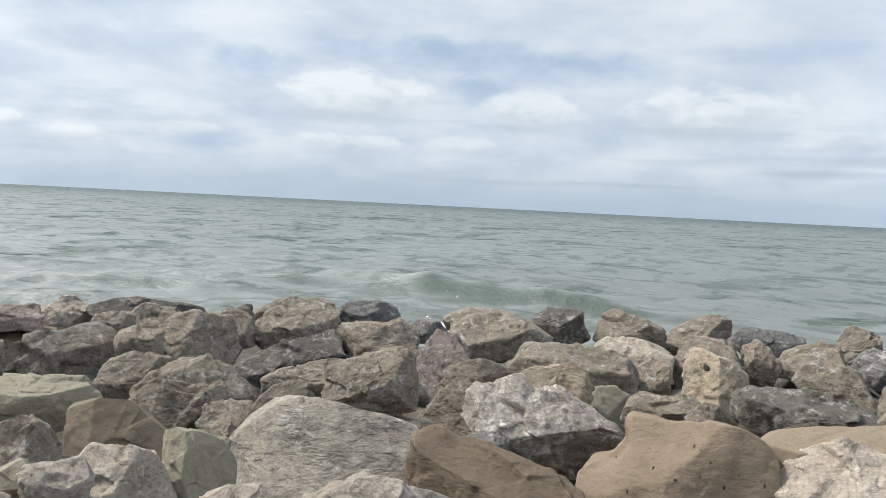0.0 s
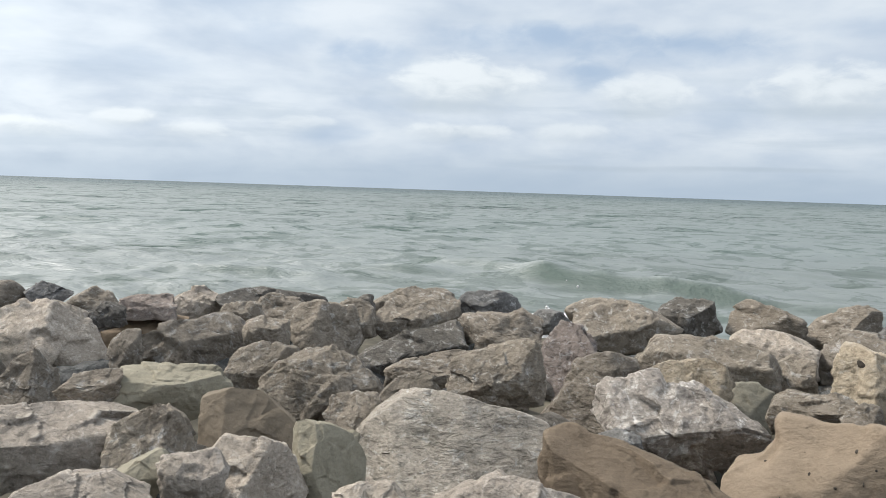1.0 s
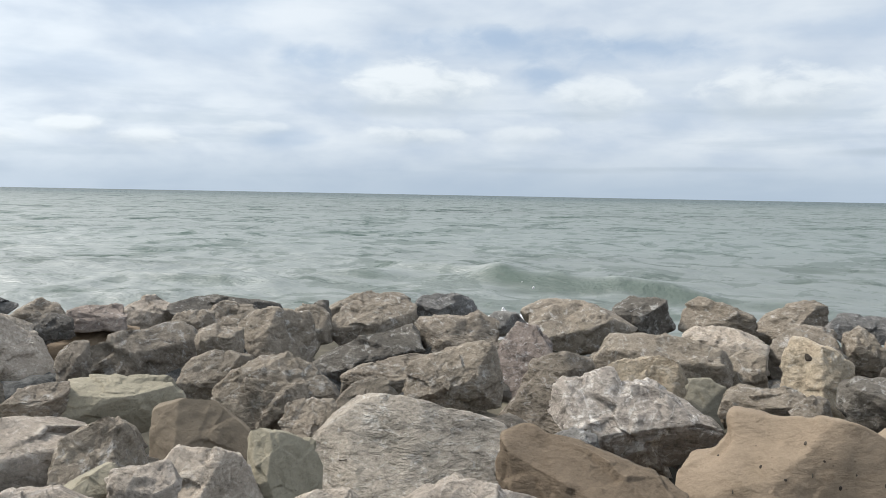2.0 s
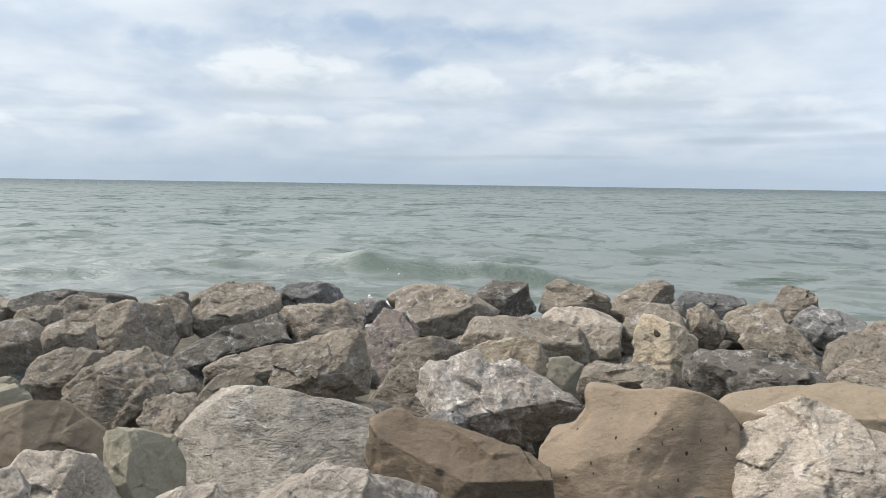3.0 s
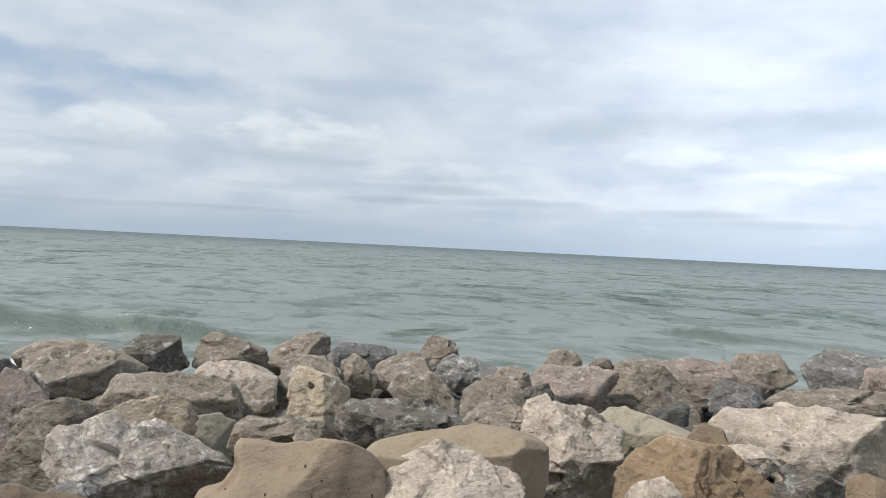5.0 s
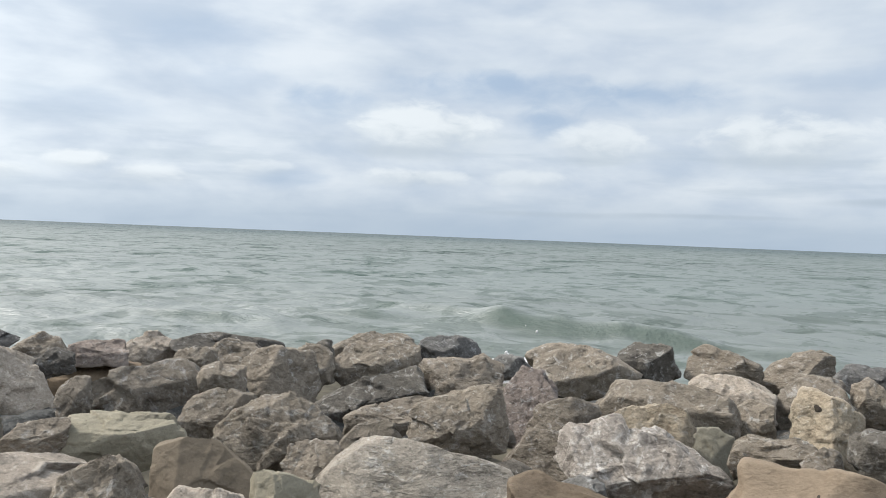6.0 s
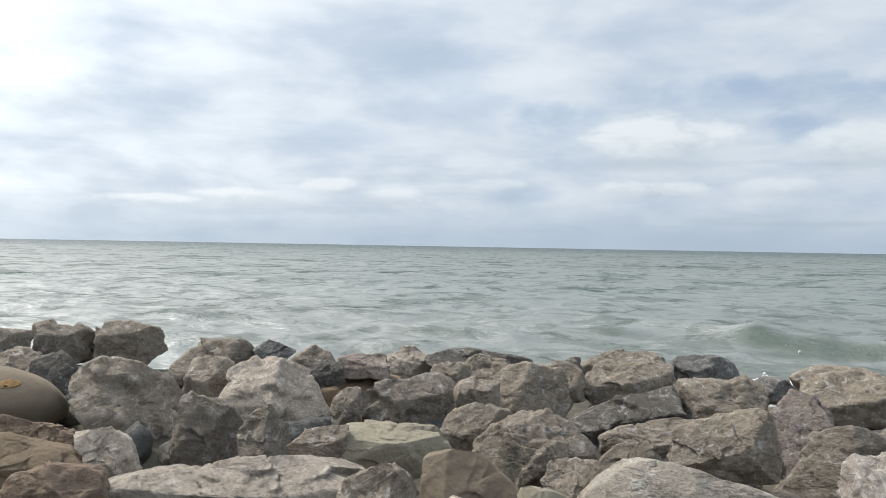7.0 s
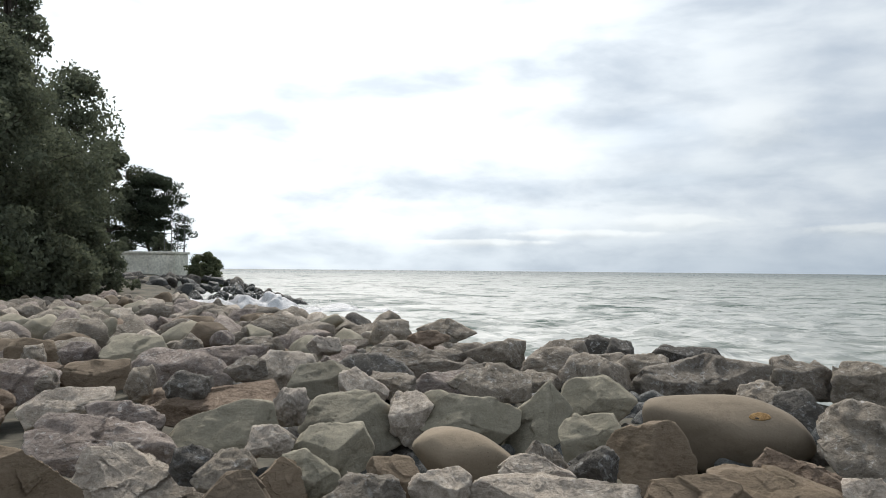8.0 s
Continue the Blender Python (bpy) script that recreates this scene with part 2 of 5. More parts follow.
    b0 = bump(g, g.math("ADD", mid_n, g.math("MULTIPLY", crack, 0.10 if relief > 0.7 else 0.0)), 0.55 * relief, 0.05, bf)
    b1 = bump(g, g.math("ADD", fleck, g.math("MULTIPLY", bed, 1.2)), 0.55 * relief, 0.022, b0)
    b2 = bump(g, grain, 0.3 * relief, 0.008, b1)
    g.put(p.inputs["Normal"], b2)
    return m


STONE = {
    "grey": stone("grey_limestone", (0.126, 0.104, 0.080), (0.219, 0.185, 0.145), (0.381, 0.329, 0.264), vein=0.35),
    "pale": stone("pale_limestone", (0.199, 0.167, 0.130), (0.364, 0.309, 0.251), (0.585, 0.516, 0.432), vein=0.5, veintone=(0.602, 0.538, 0.466)),
    "marble": stone("veined_marble", (0.118, 0.102, 0.089), (0.294, 0.258, 0.223), (0.587, 0.534, 0.471), mottle=1.2, vein=1.0, veintone=(0.64, 0.60, 0.55)),
    "cream": stone("cream_limestone", (0.196, 0.153, 0.106), (0.338, 0.280, 0.204), (0.460, 0.396, 0.309), vein=0.25),
    "tan": stone("tan_limestone", (0.119, 0.098, 0.074), (0.205, 0.173, 0.136), (0.324, 0.280, 0.227), vein=0.3, layered=1.0),
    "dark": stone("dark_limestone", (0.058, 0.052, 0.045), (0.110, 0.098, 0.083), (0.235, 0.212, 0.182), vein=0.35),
    "blue": stone("blue_grey_stone", (0.078, 0.075, 0.071), (0.146, 0.139, 0.129), (0.285, 0.271, 0.252), vein=0.35),
    "green": stone("green_grey_sandstone", (0.139, 0.120, 0.086), (0.225, 0.202, 0.150), (0.343, 0.306, 0.236), mottle=0.7, relief=0.6),
    "rose": stone("rose_stone", (0.132, 0.104, 0.087), (0.230, 0.187, 0.159), (0.387, 0.332, 0.288), vein=0.35, layered=0.5),
    "rust": stone("rust_stone", (0.110, 0.077, 0.051), (0.196, 0.142, 0.102), (0.296, 0.234, 0.175), layered=0.8),
    "layered": stone("layered_limestone", (0.191, 0.166, 0.137), (0.358, 0.315, 0.262), (0.554, 0.496, 0.424), mottle=1.2, vein=0.4, layered=0.9, relief=1.1),
    "orange": stone("orange_stone", (0.110, 0.078, 0.052), (0.215, 0.150, 0.094), (0.310, 0.255, 0.190), mottle=1.2, layered=0.2, relief=0.7),
    "brown": stone("brown_sandstone", (0.089, 0.064, 0.040), (0.159, 0.119, 0.081), (0.238, 0.187, 0.133), mottle=0.75, layered=1.0, relief=0.6),
    "sandstone": stone("tan_sandstone", (0.117, 0.086, 0.057), (0.192, 0.148, 0.105), (0.263, 0.208, 0.151), mottle=0.7, relief=0.5, layered=0.5),
    "smooth": stone("smooth_sandstone", (0.131, 0.103, 0.069), (0.199, 0.158, 0.112), (0.257, 0.213, 0.158), mottle=0.6, relief=0.4),
    # near-black tone for wet stones, and for shade in gaps and under trees
    "wet": stone("wet_shade_stone", (0.03, 0.03, 0.028), (0.065, 0.064, 0.06), (0.13, 0.13, 0.12), vein=0.1, rough=0.55),
    "egg": stone("water_worn_sandstone", (0.145, 0.112, 0.077), (0.225, 0.178, 0.125), (0.290, 0.240, 0.178), mottle=0.55, relief=0.25),
}


def water_material():
    m, g, p = material("lake_water")
    at = g.node("ShaderNodeNewGeometry").outputs["Position"]
    near = g.noise(g.vec("MULTIPLY", at, (0.8, 1.0, 1.0)), 1.1, 5.0, 0.6, 0.5)
    rip = g.noise(g.vec("MULTIPLY", at, (0.9, 1.1, 1.0)), 4.0, 4.0, 0.55, 0.5)
    swell = g.noise(g.vec("MULTIPLY", at, (0.35, 0.5, 1.0)), 0.7, 6.0, 0.62, 0.6)
    # light and dark of far wave faces, put into the water colour
    ripple_tone = g.noise(g.vec("MULTIPLY", at, (0.016, 0.05, 1.0)), 1.0, 12.0, 0.72, 0.2)
    col = g.ramp(ripple_tone, [(0.36, (0.050, 0.072, 0.064)), (0.5, (0.070, 0.097, 0.087)), (0.66, (0.090, 0.117, 0.106))])
    col = g.mix(g.span(g.vec("LENGTH", at), 9.0, 45.0, 0.55, 0.0), col, (0.108, 0.126, 0.108))  # silt stirred up along the shore
    out = g.span(g.vec("LENGTH", at), 30.0, 700.0)  # colour darkened with distance to offset the bright grazing reflection
    col = g.mix(out, col, (0.040, 0.066, 0.068))
    g.put(p.inputs["Base Color"], col)
    p.inputs["Roughness"].default_value = 0.6
    p.inputs["Specular IOR Level"].default_value = 0.0
    g.put(p.inputs["Normal"], bump(g, rip, 0.5, 0.07, bump(g, near, 0.6, 0.22, bump(g, swell, 0.6, 0.7))))
    b0 = bump(g, swell, 0.6, 0.5)
    b1 = bump(g, near, 0.6, 0.12, b0)
    b2 = bump(g, rip, 0.6, 0.05, b1)
    # broken surface: part of the light is turned back by the wave faces, part comes from the silty body;
    # steep little faces and ruffled streaks turn back less of it
    ruff = g.noise(g.vec("MULTIPLY", at, (0.8, 0.75, 1.0)), 0.9, 5.0, 0.6, 0.8)
    far = g.noise(g.vec("MULTIPLY", at, (0.16, 0.13, 1.0)), 0.9, 6.0, 0.62, 0.8)
    mid = g.noise(g.vec("MULTIPLY", at, (0.36, 0.30, 1.0)), 0.9, 5.0, 0.6, 0.8)
    dash = g.math("ADD", g.span(ruff, 0.54, 0.585, 0.0, 0.8), g.math("ADD", g.span(far, 0.55, 0.60), g.span(mid, 0.56, 0.60, 0.0, 0.8)))
    gloss = g.node("ShaderNodeBsdfGlossy")
    gloss.inputs["Roughness"].default_value = 0.56
    g.put(gloss.inputs["Normal"], b2)
    both = g.node("ShaderNodeMixShader")
    slant = g.node("ShaderNodeLayerWeight")
    slant.inputs["Blend"].default_value = 0.5
    share = g.math("SUBTRACT", g.math("SUBTRACT", 0.285, g.math("MULTIPLY", out, 0.065)), g.math("MULTIPLY", dash, 0.13))
    g.put(both.inputs[0], g.math("MULTIPLY", share, g.span(slant.outputs["Facing"], 0.50, 0.93, 0.08, 1.0)))
    g.put(both.inputs[1], p.outputs[0]), g.put(both.inputs[2], gloss.outputs[0])
    g.put(g.nodes["Material Output"].inputs["Surface"], both.outputs[0])
    return m


def plain(name, a, b, scale, rough=0.9, strength=0.4, distance=0.02, detail=7.0):
    m, g, p = material(name)
    at = g.node("ShaderNodeNewGeometry").outputs["Position"]
    n = g.noise(at, scale, detail, 0.65, 0.3)
    n2 = g.noise(at, scale * 7, 4.0, 0.6)
    g.put(p.inputs["Base Color"], g.mix(1.0, g.ramp(n, [(0.38, a), (0.62, b)]), g.ramp(n2, [(0.3, 0.75), (0.7, 1.2)]), "MULTIPLY"))
    p.inputs["Roughness"].default_value = rough
    p.inputs["Specular IOR Level"].default_value = 0.25
    g.put(p.inputs["Normal"], bump(g, n2, strength, distance))
    return m


def leaf_material(name, a, b):
    m, g, p = material(name)
    isle = g.node("ShaderNodeNewGeometry").outputs["Random Per Island"]
    col = g.ramp(isle, [(0.0, a), (1.0, b)])
    g.put(p.inputs["Base Color"], col)
    p.inputs["Roughness"].default_value = 0.85
    p.inputs["Specular IOR Level"].default_value = 0.15
    thin = g.node("ShaderNodeBsdfTranslucent")
    g.put(thin.inputs["Color"], col)
    both = g.node("ShaderNodeMixShader")
    both.inputs[0].default_value = 0.4
    g.put(both.inputs[1], p.outputs[0]), g.put(both.inputs[2], thin.outputs[0])
    g.put(g.nodes["Material Output"].inputs["Surface"], both.outputs[0])
    return m


WATER = water_material()
EARTH = plain("bank_earth", (0.06, 0.055, 0.042), (0.13, 0.115, 0.085), 1.3)
BARK = plain("bark", (0.035, 0.03, 0.024), (0.09, 0.075, 0.06), 6.0)
CONCRETE = plain("weathered_concrete", (0.60, 0.575, 0.48), (0.78, 0.75, 0.64), 0.9)
METAL = plain("painted_metal", (0.10, 0.10, 0.10), (0.16, 0.16, 0.16), 5.0, 0.5)
LEAF = leaf_material("dark_leaves", (0.085, 0.096, 0.066), (0.15, 0.165, 0.108))
LEAF_LIGHT = leaf_material("poplar_leaves", (0.09, 0.105, 0.06), (0.16, 0.175, 0.10))
NEEDLE = leaf_material("pine_needles", (0.035, 0.045, 0.03), (0.07, 0.085, 0.055))
FOAM = plain("surf_foam", (0.50, 0.49, 0.485), (0.70, 0.69, 0.68), 2.5, 0.7, 0.6, 0.05)


# ---- building helpers ----
def mesh_of(name, verts, faces, mat, smooth=True):
    """A mesh from arrays of places and of equal-sided faces."""
    verts, faces = np.asarray(verts, np.float32), np.asarray(faces, np.int32)
    me = bpy.data.meshes.new(name)
    me.vertices.add(len(verts)), me.loops.add(faces.size), me.polygons.add(len(faces))
    me.vertices.foreach_set("co", verts.ravel())
    me.loops.foreach_set("vertex_index", faces.ravel())
    me.polygons.foreach_set("loop_start", np.arange(0, faces.size, faces.shape[1], dtype=np.int32))
    me.update(calc_edges=True)
    me.polygons.foreach_set("use_smooth", np.full(len(faces), smooth))
    me.materials.append(mat)
    return me


def part(name, bm, mat, parent=None, label=""):
    """Links a bmesh as one mesh object, under its thing where one is given."""
    me = bpy.data.meshes.new(name)
    bm.to_mesh(me)
    bm.free()
    me.materials.append(mat)
    ob = new(name, me)
    ob.parent = parent
    return tagged(ob, label)


def lattice(P, seed):
    """Smooth value noise from -1 to 1 at an array of places."""
    i = np.floor(P).astype(np.int64)
    f = P - i
    f = f * f * f * (f * (f * 6 - 15) + 10)
    total = np.zeros(len(P))
    for dx in (0, 1):
        for dy in (0, 1):
            for dz in (0, 1):
                h = ((i[:, 0] + dx) * 374761393 + (i[:, 1] + dy) * 668265263 + (i[:, 2] + dz) * 2147483647 + seed * 1274126177) & 0xFFFFFFFF
                h = ((h ^ (h >> 13)) * 1274126177) & 0xFFFFFFFF
                v = ((h ^ (h >> 16)) & 0xFFFF) / 32767.5 - 1
                w = (f[:, 0] if dx else 1 - f[:, 0]) * (f[:, 1] if dy else 1 - f[:, 1]) * (f[:, 2] if dz else 1 - f[:, 2])
                total += v * w
    return total


def fractal(P, seed, octaves=3):
    return sum(lattice(P * 2.03 ** k, seed + k) * 0.5 ** k for k in range(octaves))


BALLS = {}


def ball(level):
    """Unit ball of even triangles: its places and faces."""
    if level not in BALLS:
        bm = bmesh.new()
        bmesh.ops.create_icosphere(bm, subdivisions=level, radius=1.0)
        BALLS[level] = (np.array([v.co[:] for v in bm.verts]), np.array([[v.index for v in f.verts] for f in bm.faces]))
        bm.free()
    return BALLS[level]


WORN = {"layered": (60, 0.12, 0.7), "egg": (12, 0.0, 0.3), "smooth": (30, 0.35, 0.5), "sandstone": (90, 0.3, 0.55), "brown": (110, 0.7, 0.5), "green": (110, 0.7, 0.5)}


def boulder_form(kind, depth, facets, seed, level, strata=0.0, hew=(), scoop=(), cut=()):
    """Places and faces of a boulder: hewn by the given facets round its face (degrees, metres from its heart), split by the cuts
    (heading, rise, metres), chipped, worn and rough."""
    rng = np.random.RandomState(seed)
    sharp, chips, coarse = WORN.get(kind, (120, 1.0, 1.0))
    a = np.radians([f[0] for f in facets])
    d = np.array([f[1] for f in facets])
    span = lambda u: max(u.max(), 0.05)
    half = np.array([span(d * np.abs(np.cos(a))), depth / 2, span(d * np.abs(np.sin(a)))])
    N, D = [], []

    def plane(ang, b, side, dist):
        N.append((np.cos(ang) * np.cos(b), side * np.sin(b), np.sin(ang) * np.cos(b))), D.append(dist)

    for ang, dist in zip(a, d):
        plane(ang, 0, 1, dist)
        up = np.sin(ang)
        for side in (-1, 1):
            if cut and side < 0:
                continue
            # broad faces lean back from the top edges, sides and underside are struck off at random
            if up > 0.35 and rng.rand() < 0.8:
                b, keep = np.radians(rng.uniform(24, 50)), rng.uniform(0.12, 0.5)
            elif rng.rand() < 0.62:
                b, keep = np.radians(rng.uniform(30, 62)), rng.uniform(0.3, 0.7)
            else:
                continue
            plane(ang, b, side, dist * np.cos(b) + depth / 2 * np.sin(b) * keep)
    for side in (-1, 1):
        for _ in range(2):
            n = np.array([rng.uniform(-0.45, 0.45), side, rng.uniform(-0.25, 0.45)])
            N.append(n / np.linalg.norm(n)), D.append(depth / 2 * rng.uniform(0.8, 1.0))
    N, D = np.array(N), np.array(D)
    U, F = ball(level)
    lean = (U @ (N * half).T) / D
    r = (np.maximum(lean, 1e-6) ** sharp).sum(1) ** (-1.0 / sharp)
    P = U * r[:, None] * half
    size = float(np.cbrt(np.prod(half)) * 2)
    # broad faces split off the front and back: a top that leans back, an upright or undercut face, a side
    faces = list(hew)
    if not faces and chips:
        faces = [(rng.uniform(-35, 35), rng.uniform(38, 66), rng.uniform(0.10, 0.26)), (rng.uniform(-40, 40), rng.uniform(-22, 10), rng.uniform(0.05, 0.16)),
                 (rng.choice((-1, 1)) * rng.uniform(40, 70), rng.uniform(-10, 35), rng.uniform(0.08, 0.24))]
    wander = size * 0.012 * fractal(P * 3.0 / size, seed + 31, 2)
    for ang, rise, dist in cut:
        ang, rise = np.radians(ang), np.radians(rise)
        n = np.array((np.sin(ang) * np.cos(rise), -np.cos(ang) * np.cos(rise), np.sin(rise)))
        P = P - n * np.maximum(P @ n + wander * 0.7 - dist, 0)[:, None]
    rim = np.abs(U[:, 1]) < 0.16
    for side in (-1, 1):
        for ang, rise, bite in faces if side > 0 or not cut else ():
            ang, rise = np.radians(ang * -side), np.radians(rise)
            n = np.array((np.sin(ang) * np.cos(rise), side * np.cos(ang) * np.cos(rise), np.sin(rise)))
            h = P @ n + wander
            cut = max(h.max() - size * bite * 1.5, h[rim].max() - size * bite * 0.35)
            P = P - n * np.maximum(h - cut, 0)[:, None]
    # hollows where a piece has broken out: place on the face, reach and depth
    for u, v, reach, deep in scoop:
        d2 = ((P[:, 0] - u) ** 2 + (P[:, 2] - v) ** 2) / reach ** 2
        P = P * (1 - deep * np.exp(-d2 * d2))[:, None]
    # flat chips all round
    for _ in range(int(8 * chips)):
        n = rng.normal(size=3) * (0.7, 1.6, 0.7)
        n /= np.linalg.norm(n)
        h = P @ n + wander * 0.3
        P = P - n * np.maximum(h - (h.max() - size * (0.07 if cut else 0.11) * rng.rand() ** 1.2), 0)[:, None]
    out = P / np.linalg.norm(P, axis=1)[:, None]
    w = coarse * size
    # broken faces: flakes of two sizes, each a small plane of its own height and tilt
    warp = np.stack([fractal(P * 3.0 / size + 17 * k, seed + 40 + k, 2) for k in range(3)], 1) * (0.07 * size)
    flakes = ((22, 0.012, 0.11), (110, 0.006, 0.08)) if level > 3 else ((14, 0.02, 0.12),)
    for number, height, tilt in flakes if chips else ():
        S = P[rng.choice(len(P), number, False)]
        Q = P + warp
        near = np.argmin((Q * Q).sum(1)[:, None] - 2 * Q @ S.T + (S * S).sum(1)[None, :], 1)
        lift = rng.uniform(-1, 1, number) * height * w
        slant = rng.normal(size=(number, 3)) * tilt
        P = P + out * (chips * (lift[near] + (slant[near] * (P - S[near])).sum(1)))[:, None]
    lump = fractal(P * 2.2 / size + seed, seed, 2) * 0.008 * w
    ridge = -np.clip(0.08 - np.abs(lattice(P * 4.2 / size + 7, seed + 5)), 0, 1) * 0.16
    fine = fractal(P * 13 / size, seed + 11, 4) * 0.007
    P = P * 1.03 + out * (lump + w * (ridge * chips + fine))[:, None]
    if strata:
        q = P[:, 2] + 0.18 * P[:, 0] + 0.03 * lattice(P * 5, seed + 3)
        P = P + out * (strata * np.abs(np.sin(q * 130 + 2 * lattice(P * 4, seed + 6))) ** 0.6 * (0.6 + 0.6 * lattice(P * 7, seed + 8)))[:, None]
    return P, F


LOOKS = {
    "grey": "grey mottled limestone boulder with weathered broken faces",
    "pale": "pale whitish limestone boulder with rough chipped edges",
    "marble": "white and grey veined boulder with crystalline streaks",
    "cream": "cream coloured limestone boulder with pitted face",
    "tan": "tan layered limestone boulder wedged in the shore pile",
    "dark": "dark grey angular boulder with pale veins",
    "blue": "blue-grey weathered boulder with fine pale speckles",
    "green": "greenish grey sandstone block with smooth broken faces",
    "rose": "pinkish grey boulder with rough layered surface",
    "rust": "rusty brown stone with iron-stained faces",
    "layered": "grey layered limestone boulder with thin weathered sheets",
    "orange": "flat orange-tan stone slab lying among boulders",
    "brown": "brown sandstone block with sharp broken edges",
    "sandstone": "large tan sandstone block with flat smooth front face",
    "smooth": "smooth tan sandstone boulder with rounded edges",
    "egg": "large water-worn rounded tan sandstone boulder",
}


def rock(kind, x, y, z, turn, depth, level, facets, strata=0.0, hew=(), scoop=(), cut=(), label=""):
    """One boulder of the pile, its face turned to the heading `turn`."""
    P, F = boulder_form(kind, depth, facets, int(abs(x) * 1310 + abs(y) * 977) % 9000 + 1, level, strata, hew, scoop, cut)
    ob = new("boulder", mesh_of("boulder", P, F, STONE[kind]))
    ob.matrix_world = pose(x, y, z, 0, 0, turn)
    return tagged(ob, label or LOOKS[kind], "boulder", "boulders of the shore pile")


# ---- ground, lake ----
def brink(x):
    """How far out the crest of the pile runs, along the shore."""
    return np.interp(x, (-44, -32, -20, -11, -8, -4, 3, 5, 8.5, 11, 15, 34), (0.5, 2.3, 4.9, 5.7, 7.0, 7.9, 8.1, 7.4, 6.1, 4.6, 3.9, 2.5))


def shore_height(x, y):
    """Height of the bank under the stones: level inland, falling to the lake bed."""
    fall = np.clip((y - brink(x) - 0.3) / 4.5, 0, 1)
    return -0.16 * np.clip((y - 0.8) / 1.2, 0, 1) + 0.22 * np.clip((y - brink(x) + 3.2) / 0.8, 0, 1) - 2.0 * fall * fall * (3 - 2 * fall)


def sheet(name, xs, ys, height, mat):
    X, Y = np.meshgrid(xs, ys)
    V = np.stack([X.ravel(), Y.ravel(), height(X.ravel(), Y.ravel())], 1)
    n, k = len(xs), len(ys)
    i = (np.arange(k - 1)[:, None] * n + np.arange(n - 1)[None, :]).ravel()
    return new(name, mesh_of(name, V, np.stack([i, i + 1, i + n + 1, i + n], 1), mat))


def spread(inner, step, outer, grow=1.25):
    a = list(np.arange(0, inner, step))
    while a[-1] < outer:
        a.append(a[-1] + max(step, (a[-1] - inner) * (grow - 1) + step))
    return np.array(a)


gx = spread(40, 0.4, 4600)
gx = np.concatenate([-gx[:0:-1], gx])
gy = np.concatenate([-spread(10, 0.5, 4600)[:0:-1], spread(16, 0.25, 4600)])


def bank(x, y):
    z = shore_height(x, y)
    P = np.stack([x, y, z], 1)
    rough = np.clip(1 - np.hypot(x, y) / 120, 0, 1)
    # a low headland beyond the bay
    head = np.exp(-((x + 62) / 9) ** 2) * np.clip((6.5 - y) / 6, 0, 1)
    return z + rough * 0.05 * fractal(P * 1.7, 3, 3) + 1.0 * head


tagged(sheet("ground", gx, gy, bank, EARTH), "dark earth bank under the shore stones", kind="structure")

LAKE = -0.6
SWELLS = ((-3.5, 24.7, 6.0, 15.1, 0.46, 0.6), (15.8, 18.5, 20.7, 11.9, 0.24, 0.4), (-8.6, 23.2, -0.7, 19.9, 0.1, 0.4), (-10.4, 20.4, -5.6, 18.7, 0.14, 0.35), (18.0, 42.3, 26.6, 35.8, 0.3, 0.8))


def lake():
    """The lake from the stones to the horizon, finer near the shore, with wind waves and a swell."""
    az = np.radians(np.concatenate([np.arange(-100, -62, 1.0), np.arange(-62, 100.01, 0.38)]))
    r = [3.0]
    while r[-1] < 4600:
        r.append(r[-1] + 0.05 + r[-1] * 0.011)
    r = np.array(r)
    A, R = np.meshgrid(az, r)
    x, y = (-np.sin(A) * R).ravel(), (np.cos(A) * R).ravel()
    rr = R.ravel()
    z = np.zeros(len(x))
    rng = np.random.RandomState(5)
    for k in range(26):
        lam = 0.9 * 1.16 ** k
        th = radians(-90 + rng.normal() * 55)
        ph = rng.uniform(0, 6.28)
        keep = np.clip((lam - rr * 0.026) / (lam * 0.5), 0, 1)
        P = np.stack([x, y, 0 * x], 1) / (lam * 2.5)
        bend = 1.6 * lattice(P + k, k)
        s = np.sin(6.2832 / lam * (x * math.cos(th) + y * math.sin(th)) + ph + bend)
        z += keep * 0.0088 * lam ** 0.36 * (0.72 - 2 * np.abs(s) + 0.55) * (0.7 + 0.6 * lattice(P * 0.7 + 9, k + 40))
    n, k = len(az), len(r)
    i = (np.arange(k - 1)[:, None] * n + np.arange(n - 1)[None, :]).ravel()
    # longer swells running in to the shore: from, to, height, width of the front
    for x0, y0, x1, y1, high, wide in SWELLS:
        L = math.hypot(x1 - x0, y1 - y0)
        t = ((x - x0) * (x1 - x0) + (y - y0) * (y1 - y0)) / L ** 2
        off = ((x - x0) * (y0 - y1) + (y - y0) * (x1 - x0)) / L + 0.03 * L * np.sin(t * 5) + 0.25 * lattice(np.stack([x, y, 0 * x], 1) * 0.5, 77)
        ridge = np.exp(-(np.maximum(off, 0) / (2.4 * wide)) ** 2 - (np.minimum(off, 0) / wide) ** 2)
        z += high * ridge * np.clip(1.25 - np.abs(t - 0.5) * 2.1, 0, 1) * (0.9 + 0.1 * lattice(np.stack([x, y, 0 * x], 1) * 0.9, 78))
    inland = np.clip((brink(x) + 1.2 - y) / 1.2, 0, 1)
    V = np.stack([x, y, LAKE + z * (1 - inland) - 0.9 * inland], 1)
    return new("water", mesh_of("water", V, np.stack([i, i + n, i + n + 1, i + 1], 1), WATER))


tagged(lake(), "grey-green choppy lake water reaching the horizon", kind="structure")


